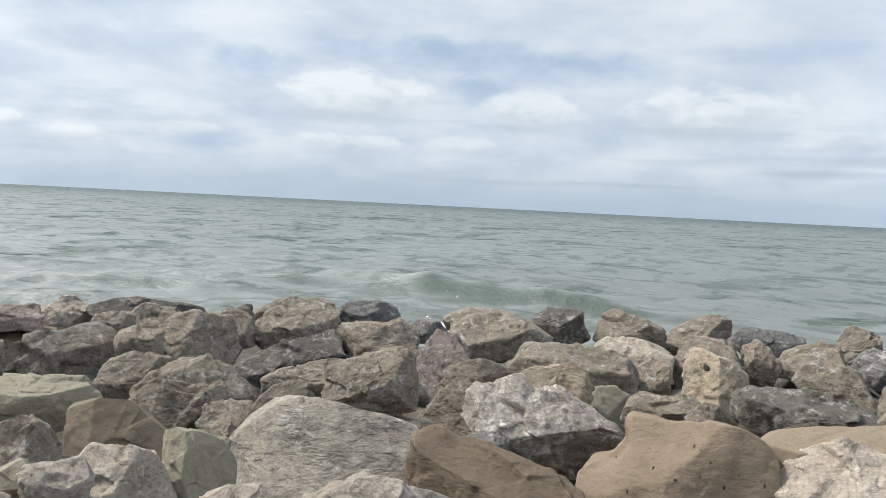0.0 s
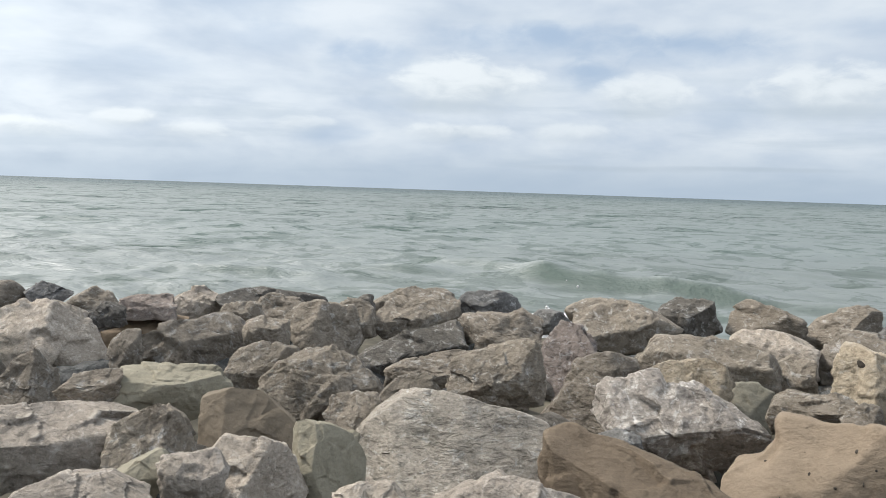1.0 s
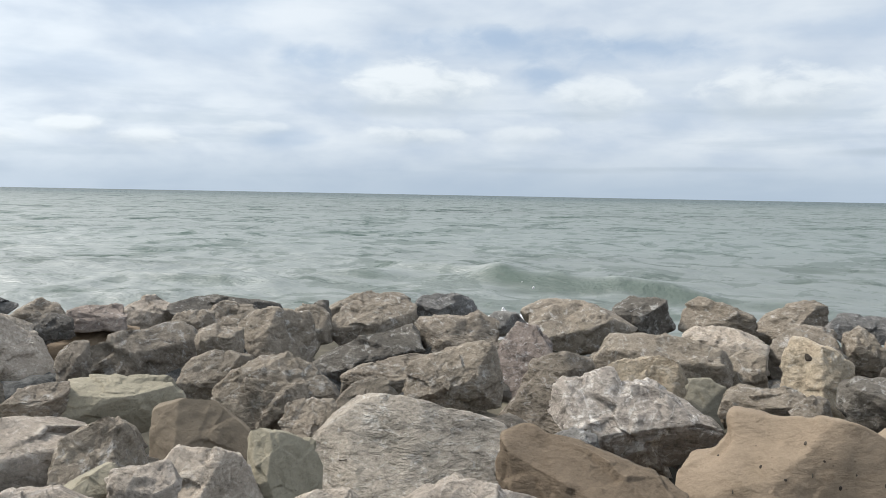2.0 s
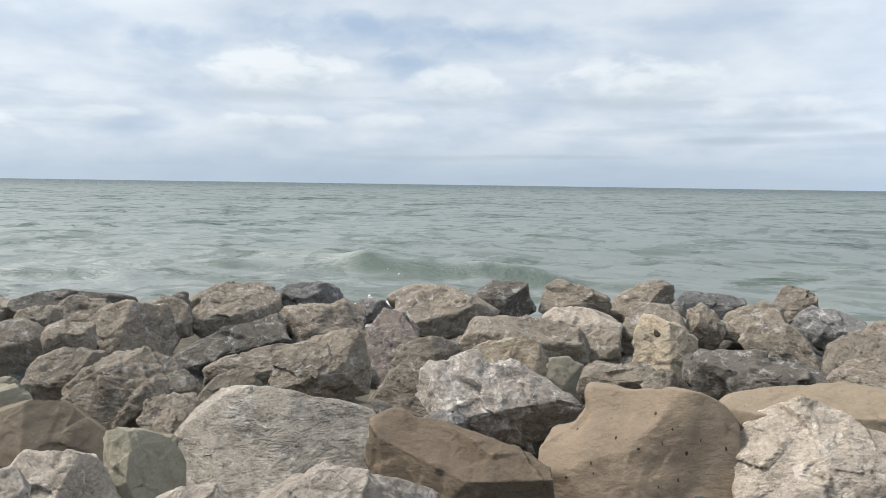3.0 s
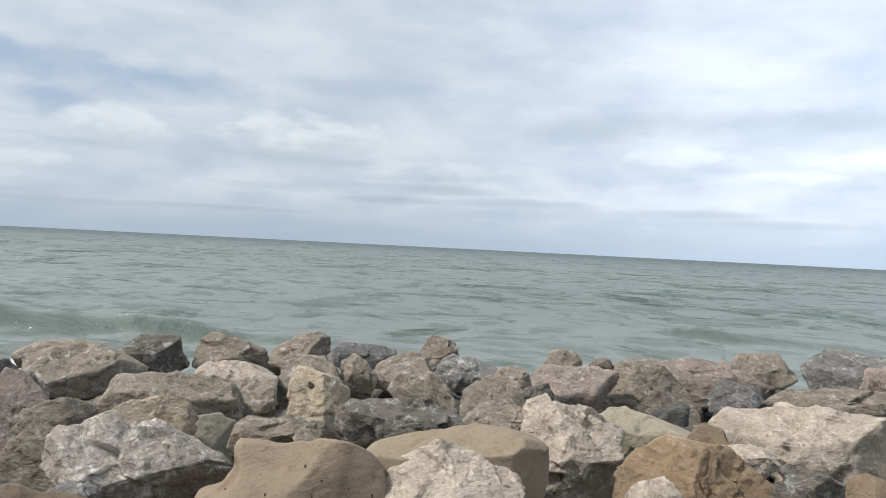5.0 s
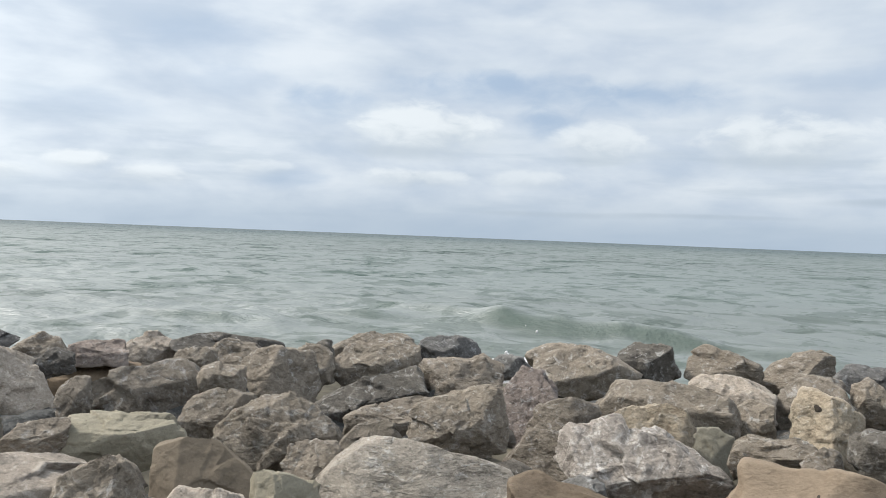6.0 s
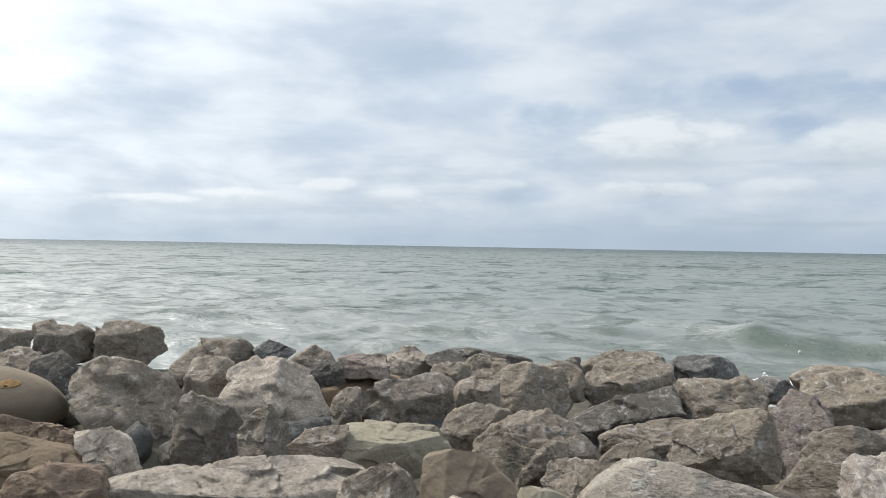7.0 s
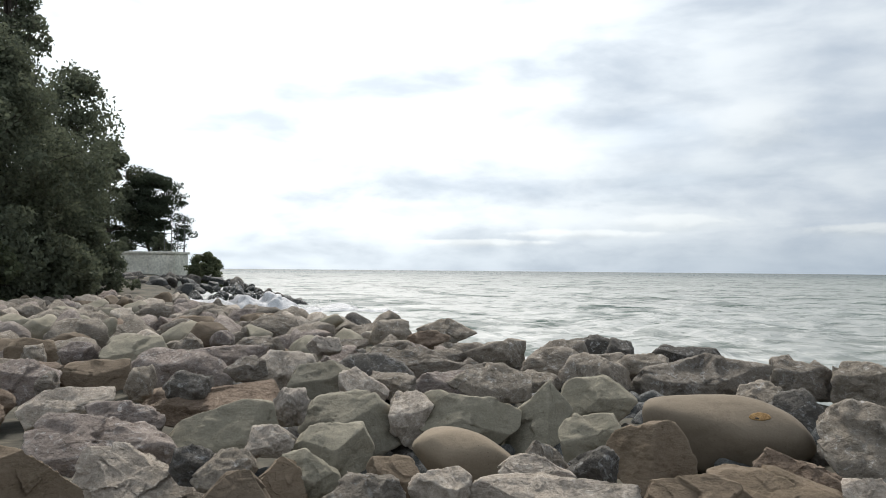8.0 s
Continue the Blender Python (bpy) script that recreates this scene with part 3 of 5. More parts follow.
# ---- boulders of the pile, stone by stone ----
# kind, heart x, y, z, heading of its face, depth, fineness, facets (degrees round the face, metres)
# places, outlines and cuts are fitted to the camera's view
rock("layered", -0.53, 4.09, 0.18, 6, 0.90, 6, [(-169,0.506),(-102,0.366),(-70,0.443),(11,0.512),(39,0.499),(74,0.376),(88,0.390),(109,0.418),(126,0.442),(141,0.477)], strata=0.004, cut=[(-6,40,0.246),(14,37,0.244),(-40,26,0.347)], label="broad grey layered limestone boulder with thin weathered sheets")
rock("brown", 0.32, 3.62, 0.27, -7, 0.65, 6, [(-176,0.387),(-137,0.342),(-88,0.294),(-12,0.421),(8,0.382),(72,0.205),(85,0.254),(113,0.386)], cut=[(18,62,0.188),(14,-14,0.228),(-58,2,0.365)], label="brown sandstone block with sunlit top and dark split front")
rock("sandstone", 1.29, 4.02, 0.17, -20, 0.86, 6, [(-175,0.479),(-171,0.492),(-83,0.405),(-8,0.475),(4,0.454),(42,0.494),(67,0.455),(87,0.405),(97,0.398),(142,0.476),(158,0.487)], scoop=[(-0.42,0.28,0.13,0.2),(-0.05,0.22,0.2,0.1),(0.22,0.02,0.2,0.05)], cut=[(-16,44,0.286),(17,18,0.243),(4,-4,0.381)], label="large flat-faced tan sandstone block at the front of the pile")
rock("pale", 2.07, 3.75, 0.35, -31, 0.54, 6, [(-172,0.376),(-90,0.232),(-77,0.229),(-21,0.316),(42,0.277),(71,0.190),(90,0.213),(125,0.253),(141,0.290)], cut=[(-24,40,0.176),(22,46,0.142),(4,16,0.256)], label="large pale limestone boulder with bright sloping top")
rock("marble", 0.67, 4.79, 0.29, -9, 0.70, 6, [(-171,0.450),(-124,0.212),(-94,0.264),(-36,0.396),(59,0.224),(75,0.229),(96,0.301),(133,0.454)], cut=[(-40,44,0.353),(8,42,0.156),(20,-26,0.175),(-62,4,0.428)], label="white and grey veined boulder with crystalline streaks")
rock("cream", 0.80, 5.21, 0.43, -10, 0.38, 6, [(-171,0.215),(-118,0.187),(-76,0.152),(-66,0.164),(-5,0.224),(21,0.220),(75,0.195),(96,0.163),(119,0.188)], cut=[(-6,24,0.067),(40,10,0.173)])
rock("grey", 2.27, 6.65, 0.36, -20, 0.51, 5, [(-174,0.276),(-86,0.251),(-8,0.266),(24,0.261),(73,0.244),(108,0.234),(143,0.236)], cut=[(-30,42,0.180)])
rock("cream", 2.00, 5.57, 0.39, -21, 0.48, 5, [(-176,0.229),(-145,0.239),(-96,0.265),(-23,0.197),(-16,0.192),(49,0.215),(68,0.230),(93,0.282),(168,0.253)], cut=[(-22,20,0.152),(40,20,0.137)], label="tall cream limestone boulder with dark pit")
rock("dark", 2.34, 4.93, 0.40, -27, 0.58, 5, [(-132,0.346),(-113,0.285),(-71,0.174),(-19,0.386),(71,0.165),(79,0.148),(85,0.166),(126,0.328),(170,0.426)], cut=[(4,66,0.142),(-4,-6,0.272),(-50,10,0.366)], label="dark rough boulder leaning against cream limestone")
rock("tan", 1.39, 4.80, 0.42, -18, 0.32, 6, [(-144,0.218),(-83,0.110),(-7,0.217),(64,0.155),(91,0.114),(121,0.138),(162,0.203)], cut=[(0,58,0.094),(6,-8,0.140)])
rock("grey", -1.25, 7.10, 0.45, 10, 0.49, 5, [(-117,0.279),(-90,0.175),(-63,0.202),(7,0.368),(87,0.185),(95,0.171),(130,0.268),(174,0.350)], cut=[(-6,55,0.140),(0,-6,0.235)])
rock("dark", -1.18, 6.19, 0.38, 10, 0.58, 5, [(-148,0.383),(-118,0.307),(-71,0.145),(-5,0.395),(50,0.392),(111,0.094),(115,0.091)], cut=[(-14,50,0.089),(8,-14,0.219)], label="long dark slab tilted among grey boulders")
rock("grey", -1.91, 6.48, 0.41, 16, 0.52, 5, [(-180,0.306),(-134,0.257),(-99,0.217),(-39,0.312),(23,0.255),(73,0.226),(96,0.236),(132,0.297)], cut=[(-30,36,0.199),(24,24,0.140)])
rock("grey", -1.46, 4.81, 0.38, 17, 0.55, 6, [(-174,0.365),(-125,0.288),(-100,0.218),(-71,0.211),(-57,0.248),(38,0.279),(66,0.232),(103,0.191),(111,0.183),(164,0.348)], cut=[(12,48,0.163),(-28,20,0.143),(10,-14,0.214)], label="grey boulder with ridged crest and white flecks")
rock("grey", -1.12, 4.29, 0.36, 14, 0.28, 6, [(-170,0.149),(-104,0.122),(-35,0.126),(14,0.152),(80,0.129),(106,0.136),(156,0.141)], cut=[(-14,30,0.071)])
rock("grey", -0.88, 4.70, 0.39, 10, 0.29, 6, [(-139,0.166),(-78,0.089),(-55,0.101),(44,0.153),(101,0.096),(133,0.110)], cut=[(-20,42,0.060)])
rock("tan", -0.88, 5.40, 0.37, 9, 0.41, 5, [(-107,0.218),(-78,0.108),(-71,0.103),(-6,0.282),(96,0.129),(105,0.109),(115,0.130),(177,0.286)], cut=[(-6,56,0.100),(4,-8,0.180)])
rock("grey", -0.39, 4.86, 0.50, 4, 0.47, 6, [(-113,0.213),(-96,0.202),(-70,0.240),(-3,0.290),(15,0.286),(97,0.180),(102,0.168),(117,0.185),(170,0.264)], cut=[(-16,38,0.103),(40,6,0.188),(8,-26,0.147)], label="grey boulder with a curved broken hollow in its face")
rock("rose", 0.06, 6.36, 0.30, -1, 0.51, 5, [(-167,0.190),(-44,0.151),(-30,0.129),(31,0.233),(72,0.307),(147,0.213)], cut=[(-30,30,0.167)])
rock("tan", 0.20, 5.55, 0.24, -3, 0.59, 5, [(-131,0.338),(-84,0.289),(-63,0.270),(-21,0.279),(5,0.323),(69,0.322),(111,0.247),(144,0.185),(149,0.187)], cut=[(-28,26,0.122),(30,30,0.228)])
rock("grey", 0.61, 7.89, 0.36, -5, 0.68, 5, [(-145,0.370),(-108,0.260),(-83,0.232),(-33,0.445),(62,0.246),(72,0.219),(93,0.244),(125,0.395)], cut=[(-8,50,0.189),(10,-6,0.306)])
rock("dark", 1.26, 8.06, 0.40, -10, 0.49, 5, [(-148,0.201),(-107,0.179),(-47,0.237),(25,0.257),(88,0.218),(118,0.242)], cut=[(-10,56,0.170),(36,0,0.165)], label="dark angular boulder with flat top on the crest")
rock("tan", 1.96, 8.06, 0.43, -15, 0.49, 5, [(-110,0.220),(-84,0.187),(2,0.337),(72,0.151),(78,0.149),(130,0.249),(173,0.325)], cut=[(-20,40,0.143)])
rock("tan", 2.63, 8.08, 0.40, -19, 0.55, 5, [(-100,0.222),(-69,0.216),(8,0.342),(76,0.267),(108,0.173),(120,0.158),(148,0.220)], cut=[(-24,44,0.127),(40,0,0.226)])
rock("grey", 1.01, 6.01, 0.39, -11, 0.62, 5, [(-98,0.182),(-77,0.244),(12,0.464),(82,0.227),(93,0.212),(149,0.373)], cut=[(4,60,0.188),(4,-4,0.300)])
rock("pale", 1.70, 6.82, 0.38, -15, 0.46, 5, [(-155,0.266),(-109,0.153),(-82,0.188),(7,0.302),(66,0.167),(87,0.164),(133,0.276)], cut=[(-8,58,0.149)])
rock("grey", 1.67, 6.11, 0.34, -16, 0.29, 5, [(-170,0.143),(-85,0.148),(6,0.141),(78,0.144),(128,0.131)], cut=[(-10,40,0.095)])
rock("grey", 3.15, 6.68, 0.44, -26, 0.42, 5, [(-100,0.167),(-66,0.159),(18,0.249),(79,0.177),(117,0.137),(152,0.192)], cut=[(-12,46,0.107)])
rock("grey", 2.94, 5.80, 0.40, -28, 0.44, 5, [(-142,0.191),(-101,0.143),(-32,0.268),(32,0.192),(69,0.171),(104,0.208),(154,0.270)], cut=[(10,46,0.138)])
rock("grey", 4.13, 7.78, 0.44, -29, 0.38, 5, [(-116,0.175),(-72,0.174),(12,0.197),(74,0.158),(133,0.173),(161,0.179)], cut=[(-20,30,0.095)])
rock("blue", 3.69, 6.43, 0.44, -31, 0.42, 5, [(-126,0.176),(-73,0.147),(8,0.276),(69,0.163),(91,0.155),(140,0.223)], cut=[(10,56,0.130)], label="smooth dark grey stone with leaning flat face")
rock("grey", 3.26, 5.31, 0.44, -33, 0.39, 5, [(-137,0.232),(-83,0.170),(-25,0.216),(24,0.213),(82,0.165),(122,0.153),(160,0.198)], cut=[(-16,40,0.110)])
rock("blue", 3.12, 7.46, 0.48, -24, 0.38, 5, [(-131,0.239),(-86,0.117),(-44,0.195),(80,0.111),(92,0.111),(156,0.292)], cut=[(4,60,0.093)])
rock("pale", -1.23, 3.16, 0.42, 21, 0.37, 6, [(-100,0.169),(-14,0.221),(22,0.165),(39,0.159),(76,0.164),(102,0.170),(138,0.190),(178,0.198)], cut=[(-12,44,0.115),(34,16,0.098)], label="pale limestone boulder with rough speckled top")
rock("green", -1.00, 3.40, 0.41, 16, 0.33, 6, [(-174,0.136),(-159,0.128),(-98,0.178),(-36,0.174),(-3,0.160),(43,0.162),(72,0.152),(75,0.154),(119,0.218)], cut=[(-34,26,0.135),(34,18,0.074)])
rock("smooth", -1.52, 3.84, 0.40, 21, 0.40, 6, [(-84,0.130),(-81,0.127),(-16,0.240),(49,0.161),(81,0.186),(112,0.213),(178,0.235)], cut=[(6,32,0.100),(-30,30,0.154)], label="tan sandstone slab with smooth sloping top")
rock("pale", -0.14, 2.98, 0.44, 1, 0.42, 6, [(-90,0.127),(39,0.209),(56,0.161),(80,0.131),(103,0.138),(121,0.179),(180,0.361)], cut=[(-6,52,0.107),(30,34,0.114)])
rock("pale", -0.67, 2.76, 0.52, 13, 0.19, 6, [(-174,0.125),(-97,0.071),(-16,0.128),(45,0.089),(78,0.068),(115,0.072)], cut=[(0,50,0.050)])
rock("grey", -1.83, 3.43, 0.42, 28, 0.36, 6, [(-137,0.219),(-89,0.167),(-39,0.200),(28,0.167),(56,0.165),(122,0.134),(160,0.159)], cut=[(-30,24,0.060),(40,16,0.111)], label="pointed grey stone leaning on a pale slab")
rock("green", -1.58, 2.91, 0.50, 28, 0.20, 6, [(-146,0.102),(-95,0.095),(-37,0.092),(26,0.105),(120,0.042)], cut=[(0,40,0.056)])
rock("pale", -1.64, 2.59, 0.52, 32, 0.25, 6, [(-157,0.192),(-96,0.067),(-15,0.221),(59,0.109),(85,0.071),(102,0.085),(125,0.133)], cut=[(0,54,0.057)])
rock("green", -2.11, 4.19, 0.44, 26, 0.41, 6, [(-99,0.152),(-72,0.150),(-36,0.227),(28,0.277),(86,0.146),(106,0.200),(171,0.266)], cut=[(0,72,0.137),(2,-10,0.172)], label="flat-topped greenish sandstone slab with shaded front")
rock("tan", -2.41, 3.90, 0.51, 31, 0.24, 6, [(-155,0.133),(-94,0.104),(-3,0.148),(92,0.091),(123,0.089)], cut=[(-10,56,0.072)])
rock("pale", -3.86, 5.66, 0.37, 34, 0.67, 5, [(-160,0.386),(-108,0.271),(-88,0.305),(-38,0.414),(21,0.345),(52,0.286),(91,0.295),(119,0.345),(165,0.375)], cut=[(-16,42,0.211),(30,30,0.201)], label="large rounded pale boulder with scarred top")
rock("brown", -3.55, 6.54, 0.20, 28, 0.54, 5, [(-178,0.353),(-67,0.063),(-23,0.251),(90,0.227),(115,0.298)], cut=[(0,66,0.206)])
rock("grey", -2.89, 5.88, 0.36, 26, 0.62, 5, [(-137,0.398),(-92,0.215),(-82,0.212),(-15,0.467),(51,0.396),(90,0.214),(105,0.187),(135,0.301)], cut=[(0,50,0.162),(-20,20,0.190)])
rock("grey", -1.89, 5.00, 0.42, 20, 0.39, 5, [(-163,0.235),(-80,0.133),(-59,0.116),(16,0.237),(78,0.166),(116,0.157),(152,0.201)], cut=[(-26,40,0.117),(40,0,0.165)])
rock("pale", -3.34, 7.22, 0.46, 25, 0.39, 5, [(-162,0.259),(-90,0.156),(-20,0.257),(61,0.138),(106,0.149),(136,0.186)], cut=[(-6,50,0.117)])
rock("dark", -2.70, 7.38, 0.51, 20, 0.41, 5, [(-136,0.338),(-90,0.089),(-27,0.454),(80,0.096),(90,0.093),(105,0.163)], cut=[(0,60,0.080)])
rock("rose", -3.49, 6.52, 0.51, 28, 0.28, 5, [(-179,0.216),(-90,0.094),(5,0.213),(89,0.096),(108,0.133)], cut=[(0,62,0.087)])
rock("tan", -4.22, 6.92, 0.46, 31, 0.36, 5, [(-121,0.137),(-81,0.139),(36,0.153),(61,0.125),(122,0.125)], cut=[(10,44,0.099)])
rock("blue", -4.76, 7.04, 0.51, 34, 0.29, 5, [(-152,0.178),(-91,0.108),(-54,0.131),(66,0.078),(125,0.119)], cut=[(6,50,0.074)])
rock("blue", -0.67, 8.17, 0.42, 4, 0.47, 5, [(-162,0.325),(-92,0.172),(-76,0.182),(30,0.259),(68,0.180),(94,0.175),(138,0.287)], cut=[(-4,54,0.142),(34,20,0.149)], label="dark blue-grey speckled boulder on the crest")
rock("grey", -1.42, 7.97, 0.43, 10, 0.53, 5, [(-150,0.362),(-85,0.158),(-44,0.278),(56,0.273),(89,0.169),(114,0.195)], cut=[(0,56,0.142)])
rock("grey", -2.50, 7.06, 0.45, 19, 0.39, 5, [(-98,0.140),(-57,0.160),(49,0.187),(82,0.133),(118,0.177),(171,0.262)], cut=[(-10,46,0.110)])
rock("pale", 3.08, 4.18, 0.33, -37, 0.67, 6, [(-141,0.223),(-120,0.244),(-69,0.365),(-9,0.357),(-3,0.354),(55,0.332),(78,0.320),(113,0.348),(146,0.346)], cut=[(-30,30,0.231),(24,40,0.239),(28,-14,0.287)], label="tall mottled pale boulder with shaded side")
rock("green", 4.06, 4.47, 0.31, -43, 0.51, 5, [(-145,0.223),(-74,0.166),(-49,0.200),(72,0.135),(74,0.134),(139,0.318)], cut=[(-10,48,0.166)])
rock("tan", 5.22, 5.71, 0.36, -43, 0.80, 5, [(-128,0.381),(-100,0.295),(-92,0.323),(-12,0.550),(49,0.220),(109,0.349),(141,0.341)], cut=[(-30,30,0.226),(36,30,0.106)], label="pyramid-shaped grey boulder with a pale tip")
rock("orange", 3.40, 3.39, 0.33, -46, 0.62, 6, [(-173,0.413),(-90,0.247),(-39,0.424),(8,0.402),(63,0.264),(86,0.236),(120,0.276),(132,0.299)], cut=[(-24,42,0.200),(34,30,0.196)], label="rusty orange-brown stone with iron stains")
rock("pale", 3.84, 3.41, 0.43, -49, 0.26, 6, [(-144,0.134),(-93,0.088),(-51,0.139),(56,0.097),(103,0.088)], cut=[(0,56,0.078)])
rock("pale", 4.95, 3.83, 0.32, -53, 0.78, 5, [(-137,0.419),(-110,0.240),(-75,0.256),(0,0.627),(86,0.275),(92,0.259),(138,0.532)], cut=[(-10,56,0.228),(48,4,0.398),(-6,-10,0.396)], label="large pale block with bright top and shaded side")
rock("pale", 6.00, 3.18, 0.27, -63, 0.78, 5, [(-168,0.467),(-84,0.319),(-45,0.315),(-22,0.386),(27,0.471),(99,0.293),(103,0.296),(172,0.483)], cut=[(-6,60,0.244),(42,2,0.383)], label="pale cube-like limestone block with upright front")
rock("brown", 3.89, 2.56, 0.41, -58, 0.36, 6, [(-161,0.182),(-86,0.154),(-28,0.182),(72,0.098),(107,0.178)], cut=[(-44,22,0.154),(30,40,0.085)], label="brownish wedge-shaped stone with a sharp ridge")
rock("pale", 4.70, 2.07, 0.39, -67, 0.57, 6, [(-164,0.402),(-83,0.193),(-51,0.208),(7,0.377),(103,0.143),(111,0.137),(147,0.283)], cut=[(-8,58,0.131),(4,-14,0.234)])
rock("cream", 6.30, 2.31, 0.43, -71, 0.50, 5, [(-103,0.215),(-81,0.176),(-14,0.358),(59,0.206),(82,0.145),(107,0.208),(174,0.373)], cut=[(0,50,0.118)])
rock("smooth", 5.25, 1.52, 0.48, -75, 0.43, 5, [(-101,0.204),(-80,0.129),(-43,0.203),(70,0.173),(92,0.124),(108,0.160),(175,0.339)], cut=[(4,58,0.106)])
rock("egg", 4.21, 1.38, 0.52, -73, 0.26, 6, [(-153,0.181),(-77,0.084),(17,0.150),(78,0.099),(108,0.092),(154,0.133)])
rock("tan", 6.08, 4.40, 0.45, -55, 0.53, 5, [(-120,0.308),(-91,0.144),(-81,0.137),(51,0.294),(94,0.132),(100,0.134),(143,0.392)], cut=[(0,56,0.118)])
rock("rose", 6.08, 5.85, 0.38, -46, 0.66, 5, [(-134,0.343),(-94,0.210),(-86,0.209),(-18,0.545),(64,0.276),(90,0.202),(140,0.500)], cut=[(0,58,0.173)])
rock("blue", 6.08, 5.44, 0.32, -48, 0.39, 5, [(-154,0.267),(-88,0.155),(-50,0.211),(44,0.165),(78,0.119),(147,0.202)], cut=[(-20,30,0.096)])
rock("tan", 2.75, 4.48, 0.50, -32, 0.27, 6, [(-137,0.159),(-85,0.095),(-20,0.161),(72,0.125),(100,0.095),(138,0.123)], cut=[(-4,50,0.080)])
rock("rose", 7.66, 3.39, 0.45, -67, 0.46, 5, [(-128,0.224),(-82,0.139),(-17,0.332),(84,0.129),(114,0.175)], cut=[(0,54,0.102)])
rock("pale", 8.49, 3.00, 0.43, -71, 0.53, 5, [(-102,0.188),(-74,0.179),(-19,0.346),(74,0.194),(107,0.172),(149,0.296)], cut=[(0,48,0.138)])
rock("tan", 8.16, 4.36, 0.35, -62, 0.44, 5, [(-115,0.168),(-71,0.160),(9,0.297),(87,0.166),(133,0.186)], cut=[(-10,46,0.115)])
rock("grey", 7.68, 4.61, 0.39, -59, 0.49, 5, [(-136,0.186),(-77,0.194),(24,0.236),(71,0.151),(126,0.238)], cut=[(-14,40,0.132)])
rock("blue", 8.69, 5.89, 0.34, -56, 0.81, 5, [(-154,0.564),(-87,0.275),(-28,0.522),(64,0.371),(88,0.247),(121,0.406)], cut=[(0,60,0.220)])
rock("grey", 7.44, 6.24, 0.40, -50, 0.49, 5, [(-149,0.244),(-102,0.170),(-55,0.242),(45,0.193),(79,0.170),(123,0.249)], cut=[(-6,46,0.142)])
rock("smooth", 2.17, 3.96, 0.42, -29, 0.59, 6, [(-173,0.475),(-103,0.198),(-92,0.187),(-22,0.514),(6,0.516),(69,0.275),(84,0.200),(92,0.179),(105,0.206),(133,0.351)], cut=[(-4,64,0.165),(46,2,0.367),(0,2,0.267)], label="long smooth tan sandstone slab behind pale boulder")
rock("egg", -5.29, 1.94, 0.42, 69, 0.48, 5, [(-142,0.236),(-101,0.165),(-86,0.189),(-16,0.356),(53,0.185),(74,0.159),(97,0.184),(135,0.274)], label="smooth egg-shaped tan sandstone boulder")
rock("green", -7.08, 2.68, 0.30, 69, 0.66, 5, [(-155,0.391),(-114,0.196),(-100,0.201),(-56,0.310),(-9,0.487),(82,0.208),(83,0.205),(116,0.327)], cut=[(-24,40,0.216),(26,36,0.203),(10,-16,0.258)])
rock("green", -6.92, 3.31, 0.29, 64, 0.64, 5, [(-108,0.330),(-59,0.252),(-31,0.261),(42,0.318),(44,0.317),(133,0.154),(148,0.166)], cut=[(-34,24,0.088),(40,20,0.199)], label="tall wedge of smooth grey-green stone")
rock("green", -7.19, 4.12, 0.39, 59, 0.54, 5, [(-124,0.237),(-101,0.180),(-47,0.266),(53,0.226),(93,0.197),(152,0.318)], cut=[(-26,30,0.181),(14,50,0.168)])
rock("brown", -5.24, 3.36, 0.34, 56, 0.56, 5, [(-123,0.261),(-83,0.233),(-64,0.257),(26,0.271),(42,0.269),(108,0.193),(167,0.316)], cut=[(-40,20,0.116),(34,14,0.151)], label="angular brown sandstone block with central ridge")
rock("green", -5.94, 3.30, 0.32, 60, 0.40, 5, [(-167,0.225),(-78,0.131),(-41,0.153),(38,0.226),(89,0.183),(144,0.233)], cut=[(-6,50,0.140)])
rock("grey", -8.44, 3.50, 0.41, 67, 0.56, 5, [(-117,0.203),(-87,0.191),(1,0.462),(68,0.234),(97,0.174),(120,0.221)], cut=[(0,50,0.141)])
rock("grey", -8.18, 6.08, 0.38, 53, 0.81, 5, [(-153,0.694),(-87,0.201),(-68,0.308),(-4,0.743),(84,0.259),(101,0.208),(139,0.510)], cut=[(-4,56,0.191)])
rock("grey", -7.37, 7.87, 0.32, 42, 0.67, 5, [(-166,0.420),(-96,0.298),(-57,0.288),(15,0.368),(73,0.278),(100,0.312),(167,0.368)], cut=[(-10,62,0.269),(40,0,0.277)])
rock("grey", -5.02, 5.32, 0.25, 42, 0.76, 5, [(-145,0.289),(-120,0.254),(-73,0.366),(-13,0.444),(36,0.369),(74,0.319),(98,0.360),(141,0.454)], cut=[(-20,40,0.269),(26,34,0.234)])
rock("grey", -3.51, 4.42, 0.36, 36, 0.46, 5, [(-175,0.249),(-87,0.236),(-12,0.233),(32,0.196),(65,0.190),(102,0.241),(170,0.217)], cut=[(-6,30,0.123),(40,6,0.107)], label="upright block of grey limestone")
rock("grey", -3.05, 4.36, 0.41, 32, 0.33, 6, [(-174,0.165),(-86,0.181),(6,0.144),(41,0.130),(125,0.141),(150,0.131)], cut=[(-30,26,0.079),(34,26,0.087)])
rock("brown", -3.81, 2.66, 0.42, 53, 0.41, 6, [(-177,0.276),(-92,0.165),(0,0.281),(41,0.233),(82,0.158),(106,0.173),(160,0.252)], cut=[(0,50,0.127),(36,6,0.152)])
